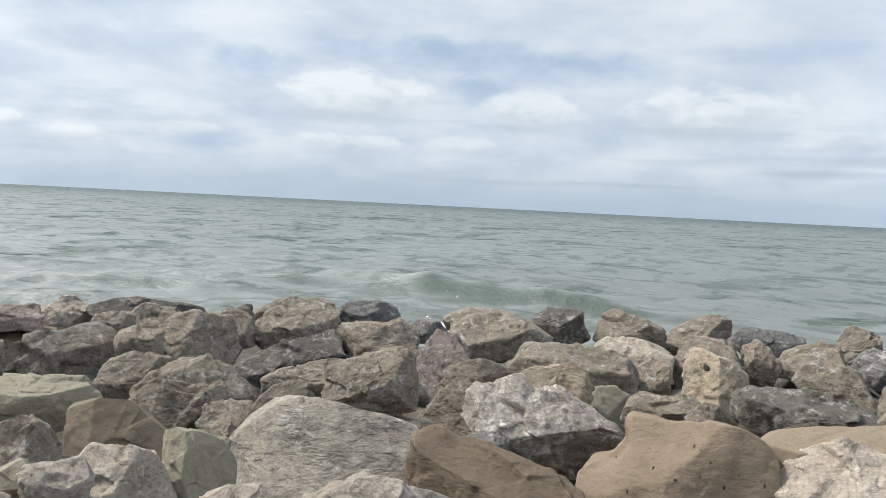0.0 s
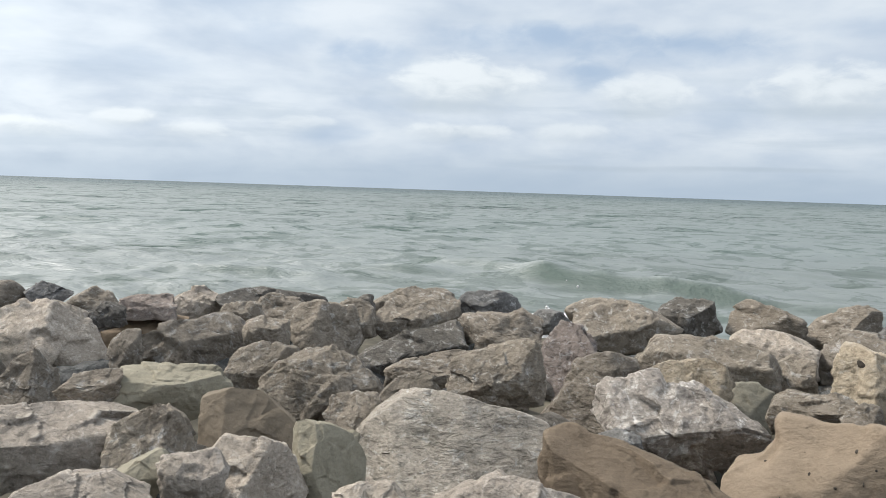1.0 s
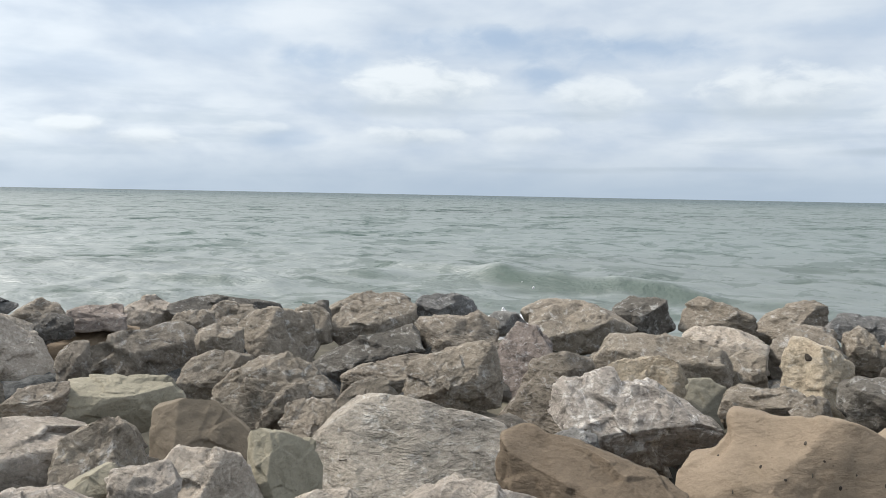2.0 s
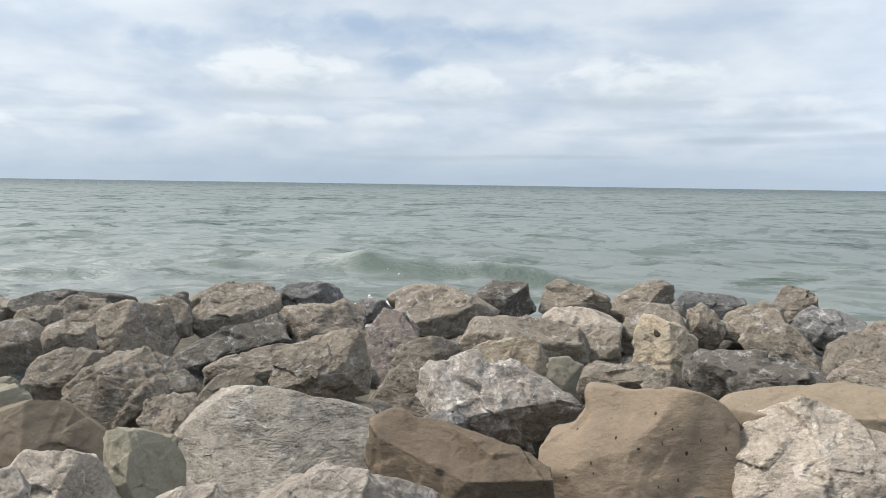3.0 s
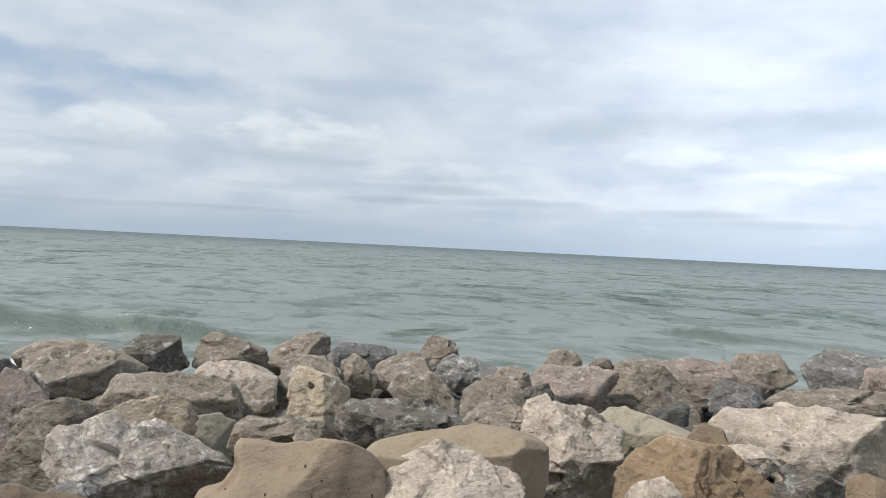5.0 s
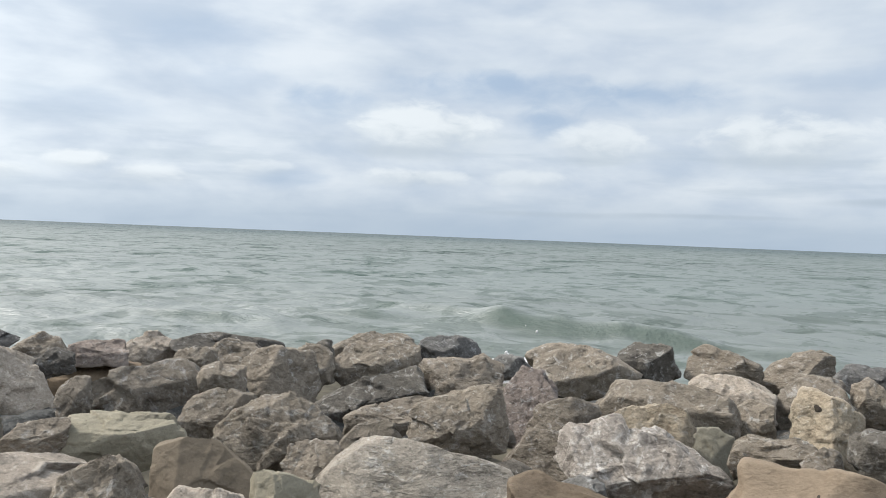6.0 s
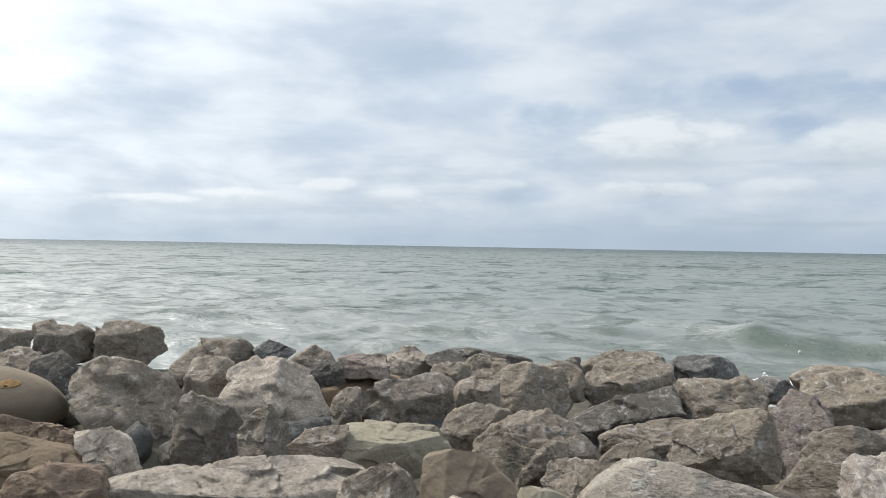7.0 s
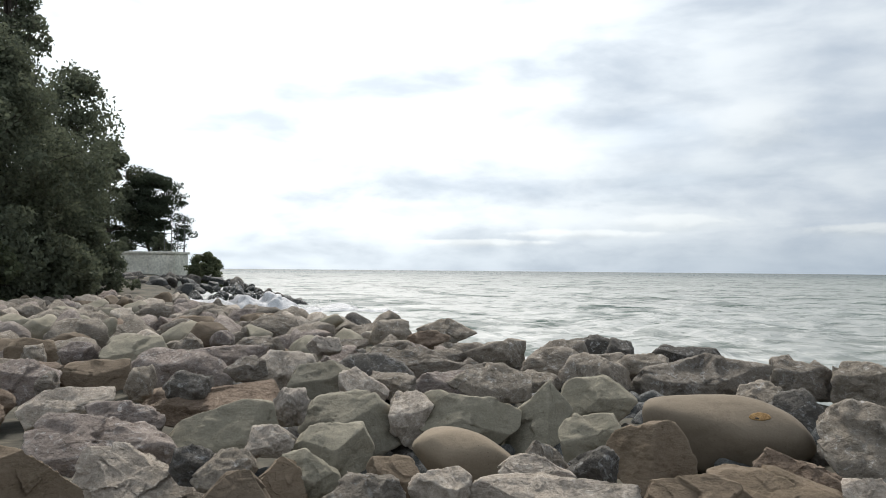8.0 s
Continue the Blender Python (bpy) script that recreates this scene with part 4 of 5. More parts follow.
rock("brown", -3.69, 3.12, 0.43, 48, 0.46, 6, [(-135,0.190),(-95,0.132),(-50,0.292),(43,0.231),(77,0.137),(93,0.156),(112,0.234)], cut=[(4,60,0.129),(10,-6,0.216)])
rock("rust", -3.95, 3.52, 0.43, 46, 0.42, 6, [(-120,0.083),(-65,0.219),(31,0.177),(68,0.114),(73,0.117),(141,0.250)], cut=[(-14,40,0.135)])
rock("pale", -3.37, 3.39, 0.47, 42, 0.28, 6, [(-154,0.095),(-77,0.128),(15,0.127),(59,0.124),(91,0.139),(115,0.162)], cut=[(-6,34,0.080)])
rock("pale", -3.98, 1.91, 0.50, 63, 0.43, 6, [(-167,0.434),(-93,0.104),(18,0.412),(18,0.411),(90,0.088),(92,0.087),(139,0.319)], cut=[(0,58,0.075)], label="long flat whitish slab among tan boulders")
rock("pale", -4.40, 2.02, 0.53, 64, 0.24, 6, [(-133,0.138),(-97,0.077),(-67,0.103),(62,0.072),(98,0.078),(136,0.139)], cut=[(0,48,0.056)])
rock("grey", -4.71, 2.28, 0.50, 63, 0.22, 6, [(-128,0.061),(-69,0.108),(42,0.056),(63,0.058),(148,0.123)], cut=[(6,40,0.056)])
rock("grey", -16.35, 6.00, 0.36, 70, 0.75, 5, [(-147,0.486),(-94,0.246),(-67,0.297),(63,0.245),(108,0.224)], cut=[(0,46,0.173)])
rock("dark", -9.36, 6.86, 0.50, 53, 0.44, 5, [(-143,0.340),(-93,0.114),(-75,0.147),(35,0.351),(89,0.115),(125,0.280)], cut=[(0,66,0.101)])
rock("grey", -7.98, 7.46, 0.36, 46, 0.54, 5, [(-135,0.324),(-88,0.223),(0,0.358),(64,0.237),(95,0.223),(170,0.335)], cut=[(0,60,0.192)])
rock("tan", -10.05, 3.30, 0.37, 72, 0.66, 5, [(-179,0.489),(-96,0.250),(-75,0.166),(-57,0.224),(75,0.194),(84,0.215),(152,0.458)], cut=[(0,60,0.197)])
rock("rose", -6.18, -0.29, 0.46, 93, 0.63, 5, [(-166,0.406),(-104,0.167),(-103,0.166),(-68,0.336),(9,0.444),(67,0.167),(81,0.176),(149,0.429)], cut=[(-4,54,0.151),(0,-10,0.280)], label="long pinkish grey boulder with bright rough top")
rock("pale", -5.39, -0.08, 0.40, 91, 0.50, 6, [(-159,0.318),(-94,0.185),(-30,0.338),(58,0.131),(90,0.198),(155,0.289)], cut=[(-24,30,0.173),(18,46,0.091)])
rock("brown", -4.86, -0.56, 0.55, 97, 0.48, 6, [(-179,0.260),(-98,0.207),(-17,0.301),(47,0.103),(64,0.135),(98,0.240)], cut=[(34,10,0.036),(0,60,0.158)], label="brown stone slab tilted steeply beside pale boulders")
rock("pale", -7.87, -0.64, 0.44, 95, 0.45, 5, [(-147,0.308),(-78,0.085),(-72,0.091),(-3,0.373),(89,0.153),(121,0.191)], cut=[(0,56,0.126)])
rock("green", -7.00, 0.54, 0.33, 85, 0.63, 5, [(-137,0.404),(-87,0.225),(-57,0.239),(11,0.447),(82,0.271),(105,0.211),(146,0.292)], cut=[(-14,42,0.151),(34,20,0.310)])
rock("green", -5.69, 1.16, 0.43, 77, 0.40, 5, [(-130,0.185),(-87,0.153),(-25,0.259),(27,0.249),(90,0.159),(133,0.187)], cut=[(-10,56,0.129),(40,0,0.177)])
rock("pale", -5.68, 0.76, 0.51, 81, 0.24, 5, [(-142,0.145),(-92,0.099),(-34,0.130),(51,0.096),(94,0.095),(162,0.134)], cut=[(0,46,0.069)])
rock("brown", -4.55, 0.41, 0.50, 84, 0.28, 6, [(-150,0.181),(-94,0.115),(-25,0.194),(35,0.120),(104,0.092),(134,0.090)], cut=[(-14,40,0.062)])
rock("brown", -4.77, 0.68, 0.47, 81, 0.26, 6, [(-158,0.128),(-85,0.128),(13,0.113),(54,0.114),(134,0.098)], cut=[(10,30,0.068)])
rock("egg", -5.92, 4.64, 0.27, 50, 0.93, 5, [(-158,0.663),(-114,0.392),(-85,0.327),(-58,0.453),(14,0.644),(48,0.462),(72,0.351),(92,0.321),(100,0.374),(170,0.741)], label="long smooth log-shaped tan boulder with rusty hollow")
rock("tan", -10.50, 3.16, 0.37, 72, 0.86, 5, [(-149,0.675),(-103,0.296),(-86,0.236),(-60,0.463),(57,0.394),(83,0.232),(108,0.286)], cut=[(-6,64,0.178)])
rock("brown", -9.97, -0.54, 0.42, 93, 0.52, 5, [(-124,0.211),(-78,0.178),(6,0.377),(94,0.164),(141,0.290)], cut=[(-10,60,0.145)])
rock("green", -12.19, -0.12, 0.45, 90, 0.62, 5, [(-146,0.370),(-83,0.189),(23,0.380),(93,0.211),(135,0.327)], cut=[(-10,56,0.170)])
rock("rust", -8.67, 0.55, 0.33, 86, 0.75, 5, [(-110,0.328),(-80,0.167),(-69,0.220),(21,0.675),(101,0.103),(103,0.095),(110,0.137)], cut=[(-8,66,0.118)])
rock("green", -9.40, 1.83, 0.34, 78, 0.57, 5, [(-129,0.316),(-83,0.213),(-21,0.314),(54,0.292),(95,0.225),(154,0.282)], cut=[(-14,52,0.185)])
rock("green", -7.47, 1.72, 0.26, 76, 0.67, 5, [(-139,0.363),(-97,0.255),(-62,0.353),(14,0.395),(53,0.319),(99,0.249),(150,0.357)], cut=[(-12,54,0.208),(6,0,0.318)])
rock("pale", -7.22, 2.23, 0.29, 72, 0.41, 5, [(-126,0.185),(-25,0.114),(50,0.225),(98,0.232),(176,0.181)], cut=[(-10,56,0.194)])
rock("rose", -9.71, -1.20, 0.44, 97, 0.50, 5, [(-124,0.236),(-84,0.206),(-5,0.307),(67,0.206),(100,0.222),(170,0.287)], cut=[(0,58,0.178)])
rock("dark", -6.54, 5.97, 0.21, 46, 0.47, 5, [(-99,0.220),(-4,0.216),(49,0.244),(106,0.253),(175,0.212)], cut=[(-10,40,0.170)])
rock("grey", -7.22, 6.13, 0.28, 48, 0.44, 5, [(-100,0.144),(-21,0.254),(34,0.215),(102,0.176),(162,0.233)], cut=[(-6,50,0.138)])
rock("dark", -5.58, 5.52, -0.02, 44, 0.35, 5, [(-113,0.084),(-18,0.197),(45,0.148),(94,0.157),(155,0.189)], cut=[(0,40,0.099)])
rock("pale", -2.59, 3.38, 0.39, 36, 0.65, 6, [(-157,0.525),(-94,0.177),(-60,0.386),(-19,0.588),(71,0.249),(83,0.184),(96,0.159),(112,0.261)], cut=[(2,66,0.156),(4,4,0.306)], label="broad flat whitish limestone slab at the front")
rock("grey", -2.64, 6.45, 0.52, 22, 0.27, 5, [(-154,0.138),(-79,0.082),(13,0.153),(63,0.108),(98,0.088),(156,0.143)])
rock("grey", -2.14, 5.72, 0.49, 21, 0.33, 5, [(-169,0.164),(-84,0.121),(0,0.166),(78,0.13),(104,0.13),(163,0.166)])
rock("grey", -1.73, 6.77, 0.46, 14, 0.36, 5, [(-165,0.155),(-87,0.149),(6,0.158),(63,0.16),(98,0.157),(156,0.173)])
rock("dark", -1.77, 7.28, 0.44, 14, 0.29, 4, [(-173,0.092),(-101,0.171),(-7,0.089),(14,0.104),(102,0.167),(150,0.126)])
rock("blue", -0.10, 7.58, 0.40, 0, 0.30, 4, [(-145,0.191),(-89,0.112),(-49,0.154),(42,0.151),(91,0.103),(128,0.125)])
rock("tan", -0.47, 6.47, 0.44, 4, 0.56, 5, [(-99,0.231),(-79,0.21),(-6,0.316),(69,0.252),(91,0.181),(105,0.207),(174,0.316)])
rock("grey", -2.80, 4.96, 0.47, 30, 0.25, 5, [(-172,0.111),(-90,0.128),(-1,0.087),(96,0.136),(129,0.107),(159,0.1)])
rock("pale", -1.36, 2.87, 0.51, 26, 0.25, 5, [(-169,0.118),(-99,0.094),(-22,0.104),(23,0.116),(97,0.088),(141,0.12)], hew=[(0,52,0.2)])
rock("blue", 0.31, 4.34, 0.29, -5, 0.25, 5, [(-152,0.105),(-87,0.067),(15,0.103),(79,0.077),(123,0.085)])
rock("green", 1.20, 5.43, 0.26, -14, 0.37, 5, [(-140,0.167),(-76,0.159),(7,0.16),(66,0.156),(92,0.151),(154,0.173)])
rock("grey", 2.71, 6.63, 0.40, -23, 0.38, 5, [(-158,0.133),(-84,0.184),(-10,0.147),(39,0.148),(57,0.162),(131,0.184),(172,0.149)])
rock("tan", 1.58, 4.56, 0.46, -21, 0.25, 5, [(-141,0.103),(-71,0.068),(15,0.081),(80,0.075),(133,0.064)])
rock("grey", -0.66, 6.57, 0.48, 5, 0.30, 5, [(-146,0.157),(-87,0.127),(-1,0.132),(69,0.13),(107,0.131),(168,0.142)])
rock("dark", 3.36, 4.89, 0.51, -36, 0.28, 5, [(-147,0.154),(-84,0.107),(-18,0.118),(29,0.144),(99,0.1),(126,0.11)])
rock("grey", 3.72, 5.72, 0.49, -34, 0.29, 5, [(-159,0.135),(-92,0.12),(-39,0.152),(21,0.147),(86,0.112),(150,0.141)])
rock("tan", 4.85, 6.52, 0.49, -37, 0.33, 4, [(-165,0.178),(-89,0.11),(-32,0.161),(46,0.158),(84,0.115),(148,0.153)])
rock("tan", 4.95, 6.06, 0.53, -40, 0.25, 4, [(-129,0.102),(-67,0.086),(17,0.098),(83,0.083),(131,0.083)])
rock("rose", 4.47, 5.84, 0.39, -38, 0.67, 4, [(-124,0.38),(-88,0.253),(-18,0.308),(60,0.319),(90,0.228),(102,0.233),(139,0.338)])
rock("tan", 9.41, 5.39, 0.44, -61, 0.46, 4, [(-155,0.235),(-86,0.161),(-19,0.221),(47,0.208),(97,0.173),(146,0.199)])
rock("brown", 3.98, 3.84, 0.41, -47, 0.27, 5, [(-170,0.11),(-96,0.124),(-51,0.11),(22,0.123),(74,0.114),(140,0.103)])
rock("dark", 3.42, 2.69, 0.46, -53, 0.33, 5, [(-168,0.152),(-83,0.131),(-4,0.156),(59,0.151),(83,0.134),(154,0.15)])
rock("pale", 2.50, 2.76, 0.52, -44, 0.25, 5, [(-161,0.116),(-86,0.088),(-6,0.108),(47,0.111),(102,0.089),(140,0.1)])
rock("grey", 4.72, 2.16, 0.50, -66, 0.29, 5, [(-132,0.157),(-72,0.102),(9,0.14),(74,0.12),(113,0.105),(164,0.128)])
rock("tan", 7.06, 1.97, 0.33, -75, 0.66, 4, [(-158,0.304),(-108,0.226),(-89,0.22),(-6,0.386),(72,0.184),(75,0.187),(136,0.367)])
rock("dark", 7.74, 2.13, 0.43, -75, 0.50, 4, [(-166,0.231),(-102,0.198),(-73,0.204),(11,0.249),(59,0.2),(95,0.192),(157,0.262)])
rock("tan", 8.71, 4.10, 0.47, -65, 0.39, 4, [(-165,0.217),(-86,0.133),(-41,0.176),(30,0.217),(88,0.137),(141,0.168)])
rock("dark", 9.21, 3.79, 0.45, -68, 0.50, 4, [(-157,0.256),(-82,0.159),(-16,0.262),(76,0.179),(96,0.162),(156,0.257)])
rock("grey", 11.16, 3.86, 0.43, -71, 0.55, 4, [(-149,0.289),(-81,0.167),(-9,0.324),(65,0.204),(96,0.189),(168,0.287)])
rock("dark", 11.95, 3.35, 0.32, -75, 0.70, 4, [(-150,0.322),(-80,0.254),(-13,0.302),(39,0.314),(98,0.284),(135,0.257)])
rock("tan", 15.22, 3.66, 0.33, -77, 0.87, 3, [(-144,0.592),(-85,0.3),(-7,0.461),(72,0.348),(96,0.281),(134,0.399)])
rock("dark", 10.59, 2.33, 0.35, -78, 0.59, 4, [(-142,0.314),(-80,0.2),(1,0.259),(51,0.262),(118,0.21),(141,0.214)])
rock("tan", 8.86, 1.92, 0.36, -78, 0.59, 4, [(-143,0.287),(-79,0.214),(-10,0.243),(39,0.268),(113,0.206),(140,0.225)])
rock("tan", 9.44, 2.86, 0.41, -74, 0.53, 4, [(-153,0.252),(-100,0.162),(-54,0.222),(30,0.247),(70,0.171),(120,0.202)])
rock("grey", 4.58, 1.11, 0.48, -78, 0.36, 5, [(-153,0.173),(-80,0.122),(-9,0.169),(55,0.167),(105,0.123),(128,0.136)])
rock("tan", 6.43, 1.36, 0.40, -79, 0.45, 5, [(-154,0.198),(-81,0.181),(-7,0.183),(56,0.199),(115,0.187),(158,0.183)])
rock("grey", 2.89, 2.20, 0.51, -54, 0.32, 5, [(-155,0.163),(-87,0.108),(-11,0.161),(71,0.126),(96,0.107),(119,0.119)])
rock("grey", 3.33, 1.90, 0.51, -61, 0.30, 5, [(-155,0.153),(-84,0.102),(-4,0.145),(58,0.136),(102,0.106),(137,0.123)])
rock("dark", -3.56, 6.01, 0.50, 31, 0.28, 5, [(-139,0.146),(-80,0.096),(0,0.131),(70,0.109),(123,0.098)])
rock("tan", -5.20, 6.82, 0.38, 37, 0.66, 4, [(-137,0.439),(-91,0.243),(-25,0.29),(52,0.308),(94,0.219),(125,0.284)])
rock("grey", -4.59, 5.82, 0.40, 38, 0.47, 4, [(-148,0.262),(-98,0.207),(-40,0.21),(8,0.209),(72,0.218),(110,0.199),(165,0.193)])
rock("rust", -3.04, 2.76, 0.46, 46, 0.40, 5, [(-164,0.203),(-93,0.136),(-20,0.213),(20,0.203),(72,0.144),(104,0.16),(156,0.208)])
rock("grey", -9.15, 6.00, 0.40, 56, 0.59, 4, [(-138,0.343),(-88,0.207),(-29,0.245),(59,0.263),(98,0.188),(137,0.272)])
rock("dark", -10.65, 6.62, 0.41, 58, 0.45, 4, [(-154,0.214),(-92,0.195),(-25,0.188),(11,0.193),(83,0.203),(154,0.179)])
rock("dark", -11.35, 6.69, 0.45, 59, 0.49, 4, [(-130,0.269),(-92,0.179),(1,0.256),(74,0.159),(99,0.166)])
rock("green", -4.85, 0.86, 0.47, 79, 0.34, 5, [(-167,0.126),(-122,0.119),(-68,0.157),(12,0.15),(52,0.101),(109,0.157)], hew=[(-30,44,0.22),(40,4,0.2)])
rock("grey", -5.04, 0.42, 0.49, 85, 0.32, 5, [(-130,0.172),(-94,0.104),(-32,0.136),(17,0.161),(91,0.12),(128,0.099)])
rock("dark", -5.18, 0.25, 0.50, 87, 0.26, 5, [(-150,0.121),(-90,0.107),(-2,0.119),(62,0.116),(102,0.113),(162,0.122)])
rock("rose", -6.92, -0.15, 0.46, 91, 0.48, 5, [(-153,0.197),(-97,0.155),(-24,0.252),(45,0.204),(76,0.142),(102,0.183)])
rock("pale", -7.21, 1.15, 0.46, 80, 0.33, 5, [(-168,0.139),(-85,0.154),(-18,0.126),(18,0.156),(92,0.149),(146,0.141)])
rock("brown", -4.57, 1.25, 0.50, 73, 0.29, 5, [(-164,0.124),(-90,0.115),(-18,0.142),(27,0.136),(82,0.108),(155,0.15)])
rock("tan", -4.24, 1.01, 0.48, 75, 0.36, 5, [(-153,0.192),(-91,0.124),(-8,0.192),(52,0.165),(85,0.129),(129,0.155)])
rock("pale", -4.23, 1.41, 0.51, 70, 0.29, 5, [(-153,0.152),(-87,0.093),(0,0.158),(65,0.119),(98,0.1),(142,0.147)])
rock("dark", -4.46, 2.46, 0.47, 59, 0.30, 5, [(-145,0.155),(-82,0.111),(-7,0.111),(41,0.131),(129,0.095)])
rock("grey", -9.15, 5.28, 0.32, 59, 0.79, 4, [(-113,0.289),(-84,0.264),(13,0.409),(57,0.278),(97,0.29),(152,0.379)])
rock("tan", -9.95, 5.07, 0.28, 62, 0.83, 4, [(-117,0.401),(-72,0.297),(-10,0.373),(40,0.417),(88,0.334),(131,0.318),(160,0.347)])
rock("pale", -8.61, 2.12, 0.38, 75, 0.52, 4, [(-172,0.209),(-94,0.17),(-21,0.286),(59,0.145),(108,0.258)])
rock("dark", -9.68, 2.55, 0.38, 74, 0.70, 4, [(-147,0.395),(-94,0.251),(-36,0.414),(39,0.339),(87,0.228),(135,0.362)])
rock("pale", -10.46, 1.65, 0.40, 81, 0.63, 4, [(-142,0.373),(-93,0.226),(-38,0.363),(27,0.341),(85,0.205),(132,0.292)])
rock("dark", -8.60, 0.39, 0.47, 87, 0.40, 4, [(-153,0.208),(-95,0.132),(-55,0.164),(18,0.21),(80,0.136),(131,0.164)])
rock("tan", -9.89, 1.11, 0.46, 83, 0.41, 4, [(-133,0.191),(-81,0.121),(12,0.205),(70,0.149),(121,0.136)])
rock("grey", -9.10, -0.05, 0.44, 90, 0.36, 4, [(-153,0.175),(-88,0.164),(-26,0.135),(15,0.151),(97,0.167),(159,0.131)])
rock("tan", -9.09, -0.91, 0.45, 96, 0.29, 4, [(-165,0.108),(-94,0.133),(-19,0.094),(21,0.112),(125,0.104)])
rock("rose", -11.22, 0.40, 0.30, 88, 0.90, 4, [(-141,0.576),(-92,0.319),(-44,0.57),(59,0.361),(80,0.289),(121,0.373)])
rock("brown", -16.04, 1.14, 0.37, 86, 0.68, 3, [(-146,0.377),(-91,0.239),(-27,0.343),(47,0.3),(89,0.249),(147,0.329)])
rock("dark", -20.17, 4.96, 0.15, 76, 1.05, 3, [(-141,0.529),(-90,0.362),(-33,0.545),(36,0.439),(67,0.405),(119,0.449),(159,0.465)])
rock("grey", -15.81, 4.62, 0.37, 73, 0.70, 3, [(-146,0.43),(-90,0.259),(-33,0.393),(25,0.385),(90,0.245),(147,0.342)])
rock("grey", -11.79, -1.34, 0.43, 97, 0.37, 4, [(-164,0.149),(-93,0.18),(-24,0.151),(19,0.146),(94,0.182),(163,0.147)])
rock("tan", -18.03, -1.23, 0.28, 94, 0.95, 3, [(-142,0.6),(-92,0.33),(-3,0.512),(53,0.414),(85,0.325),(124,0.412)])
rock("grey", -22.20, -1.92, 0.25, 95, 1.06, 3, [(-149,0.728),(-93,0.377),(-50,0.602),(23,0.567),(83,0.353),(114,0.398)])
rock("tan", -30.50, -3.85, 0.19, 97, 1.21, 3, [(-132,0.589),(-80,0.384),(1,0.663),(77,0.381),(123,0.465)])
rock("pale", -33.42, -2.02, 0.23, 94, 1.04, 3, [(-137,0.6),(-87,0.343),(1,0.564),(76,0.351),(121,0.403)])
rock("tan", -24.44, 0.35, 0.34, 89, 0.77, 3, [(-147,0.464),(-85,0.25),(16,0.401),(80,0.258),(119,0.289)])
rock("tan", -18.73, 2.74, 0.28, 81, 0.95, 3, [(-150,0.659),(-90,0.346),(-59,0.488),(27,0.505),(84,0.322),(124,0.395)])
rock("pale", -12.36, 2.54, 0.47, 78, 0.43, 4, [(-135,0.222),(-84,0.145),(15,0.225),(83,0.135),(136,0.202)])
rock("grey", -11.25, 5.02, 0.41, 65, 0.60, 4, [(-120,0.321),(-87,0.218),(-5,0.284),(81,0.214),(106,0.187)])
rock("grey", -10.85, 5.79, 0.43, 61, 0.56, 4, [(-139,0.371),(-89,0.215),(-51,0.311),(28,0.315),(90,0.183),(134,0.263)])
rock("tan", -12.62, 1.60, 0.42, 82, 0.56, 4, [(-151,0.246),(-93,0.2),(-53,0.292),(34,0.291),(84,0.178),(128,0.255)])
rock("rose", -12.27, -0.83, 0.45, 94, 0.47, 4, [(-152,0.236),(-96,0.154),(-52,0.22),(15,0.252),(79,0.155),(126,0.191)])
rock("tan", -17.54, 0.70, 0.41, 88, 0.56, 3, [(-144,0.36),(-87,0.188),(1,0.299),(78,0.194),(114,0.201)])
rock("brown", -12.91, -1.52, 0.42, 97, 0.56, 4, [(-167,0.307),(-93,0.2),(-63,0.248),(14,0.321),(82,0.191),(122,0.224)])


# ---- stones further along and under the pile ----
def stray(rng, size, kind_of=("tan", "rose", "tan", "rust", "brown", "tan", "green", "grey", "rose", "tan")):
    """A facet list for an unhewn stone of about that width, and its kind."""
    k = rng.randint(4, 7)
    angs = np.sort(rng.uniform(-20, 20, k) + np.arange(k) * 360 / k + rng.uniform(0, 60))
    tall = rng.uniform(0.24, 0.50)
    fac = [(float(a), float(size / 2 * np.hypot(math.cos(radians(a)), tall * math.sin(radians(a))) * rng.uniform(0.85, 1.1))) for a in angs]
    fac.append((90.0, float(size / 2 * tall * 1.05)))
    return kind_of[rng.randint(len(kind_of))], fac


def scatter(rng, spots, x0, x1, y0, y1, size, gap, tries, toe=False):
    """Places for stones in a stretch of shore, none too near another."""
    made = []
    for _ in range(tries):
        x, y, s = rng.uniform(x0, x1), rng.uniform(y0, y1), size * rng.uniform(0.7, 1.3)
        if toe:
            y += float(brink(x))
        elif y > float(brink(x)) - 0.2:
            continue
        if all((x - a) ** 2 + (y - b) ** 2 > (gap * (s + c) / 2) ** 2 for a, b, c in spots):
            spots.append((x, y, s))
            made.append((x, y, s))
    return made


SPOTS = [(o.location.x, o.location.y, max(o.dimensions.x, o.dimensions.y)) for o in scene.objects if o.name.startswith("boulder")]
RNG = np.random.RandomState(11)


def crest(x, y, fall=0.62):
    return fall - 1.35 * max(0.0, (y - float(brink(x)) + 0.4) / 4.0) ** 1.1


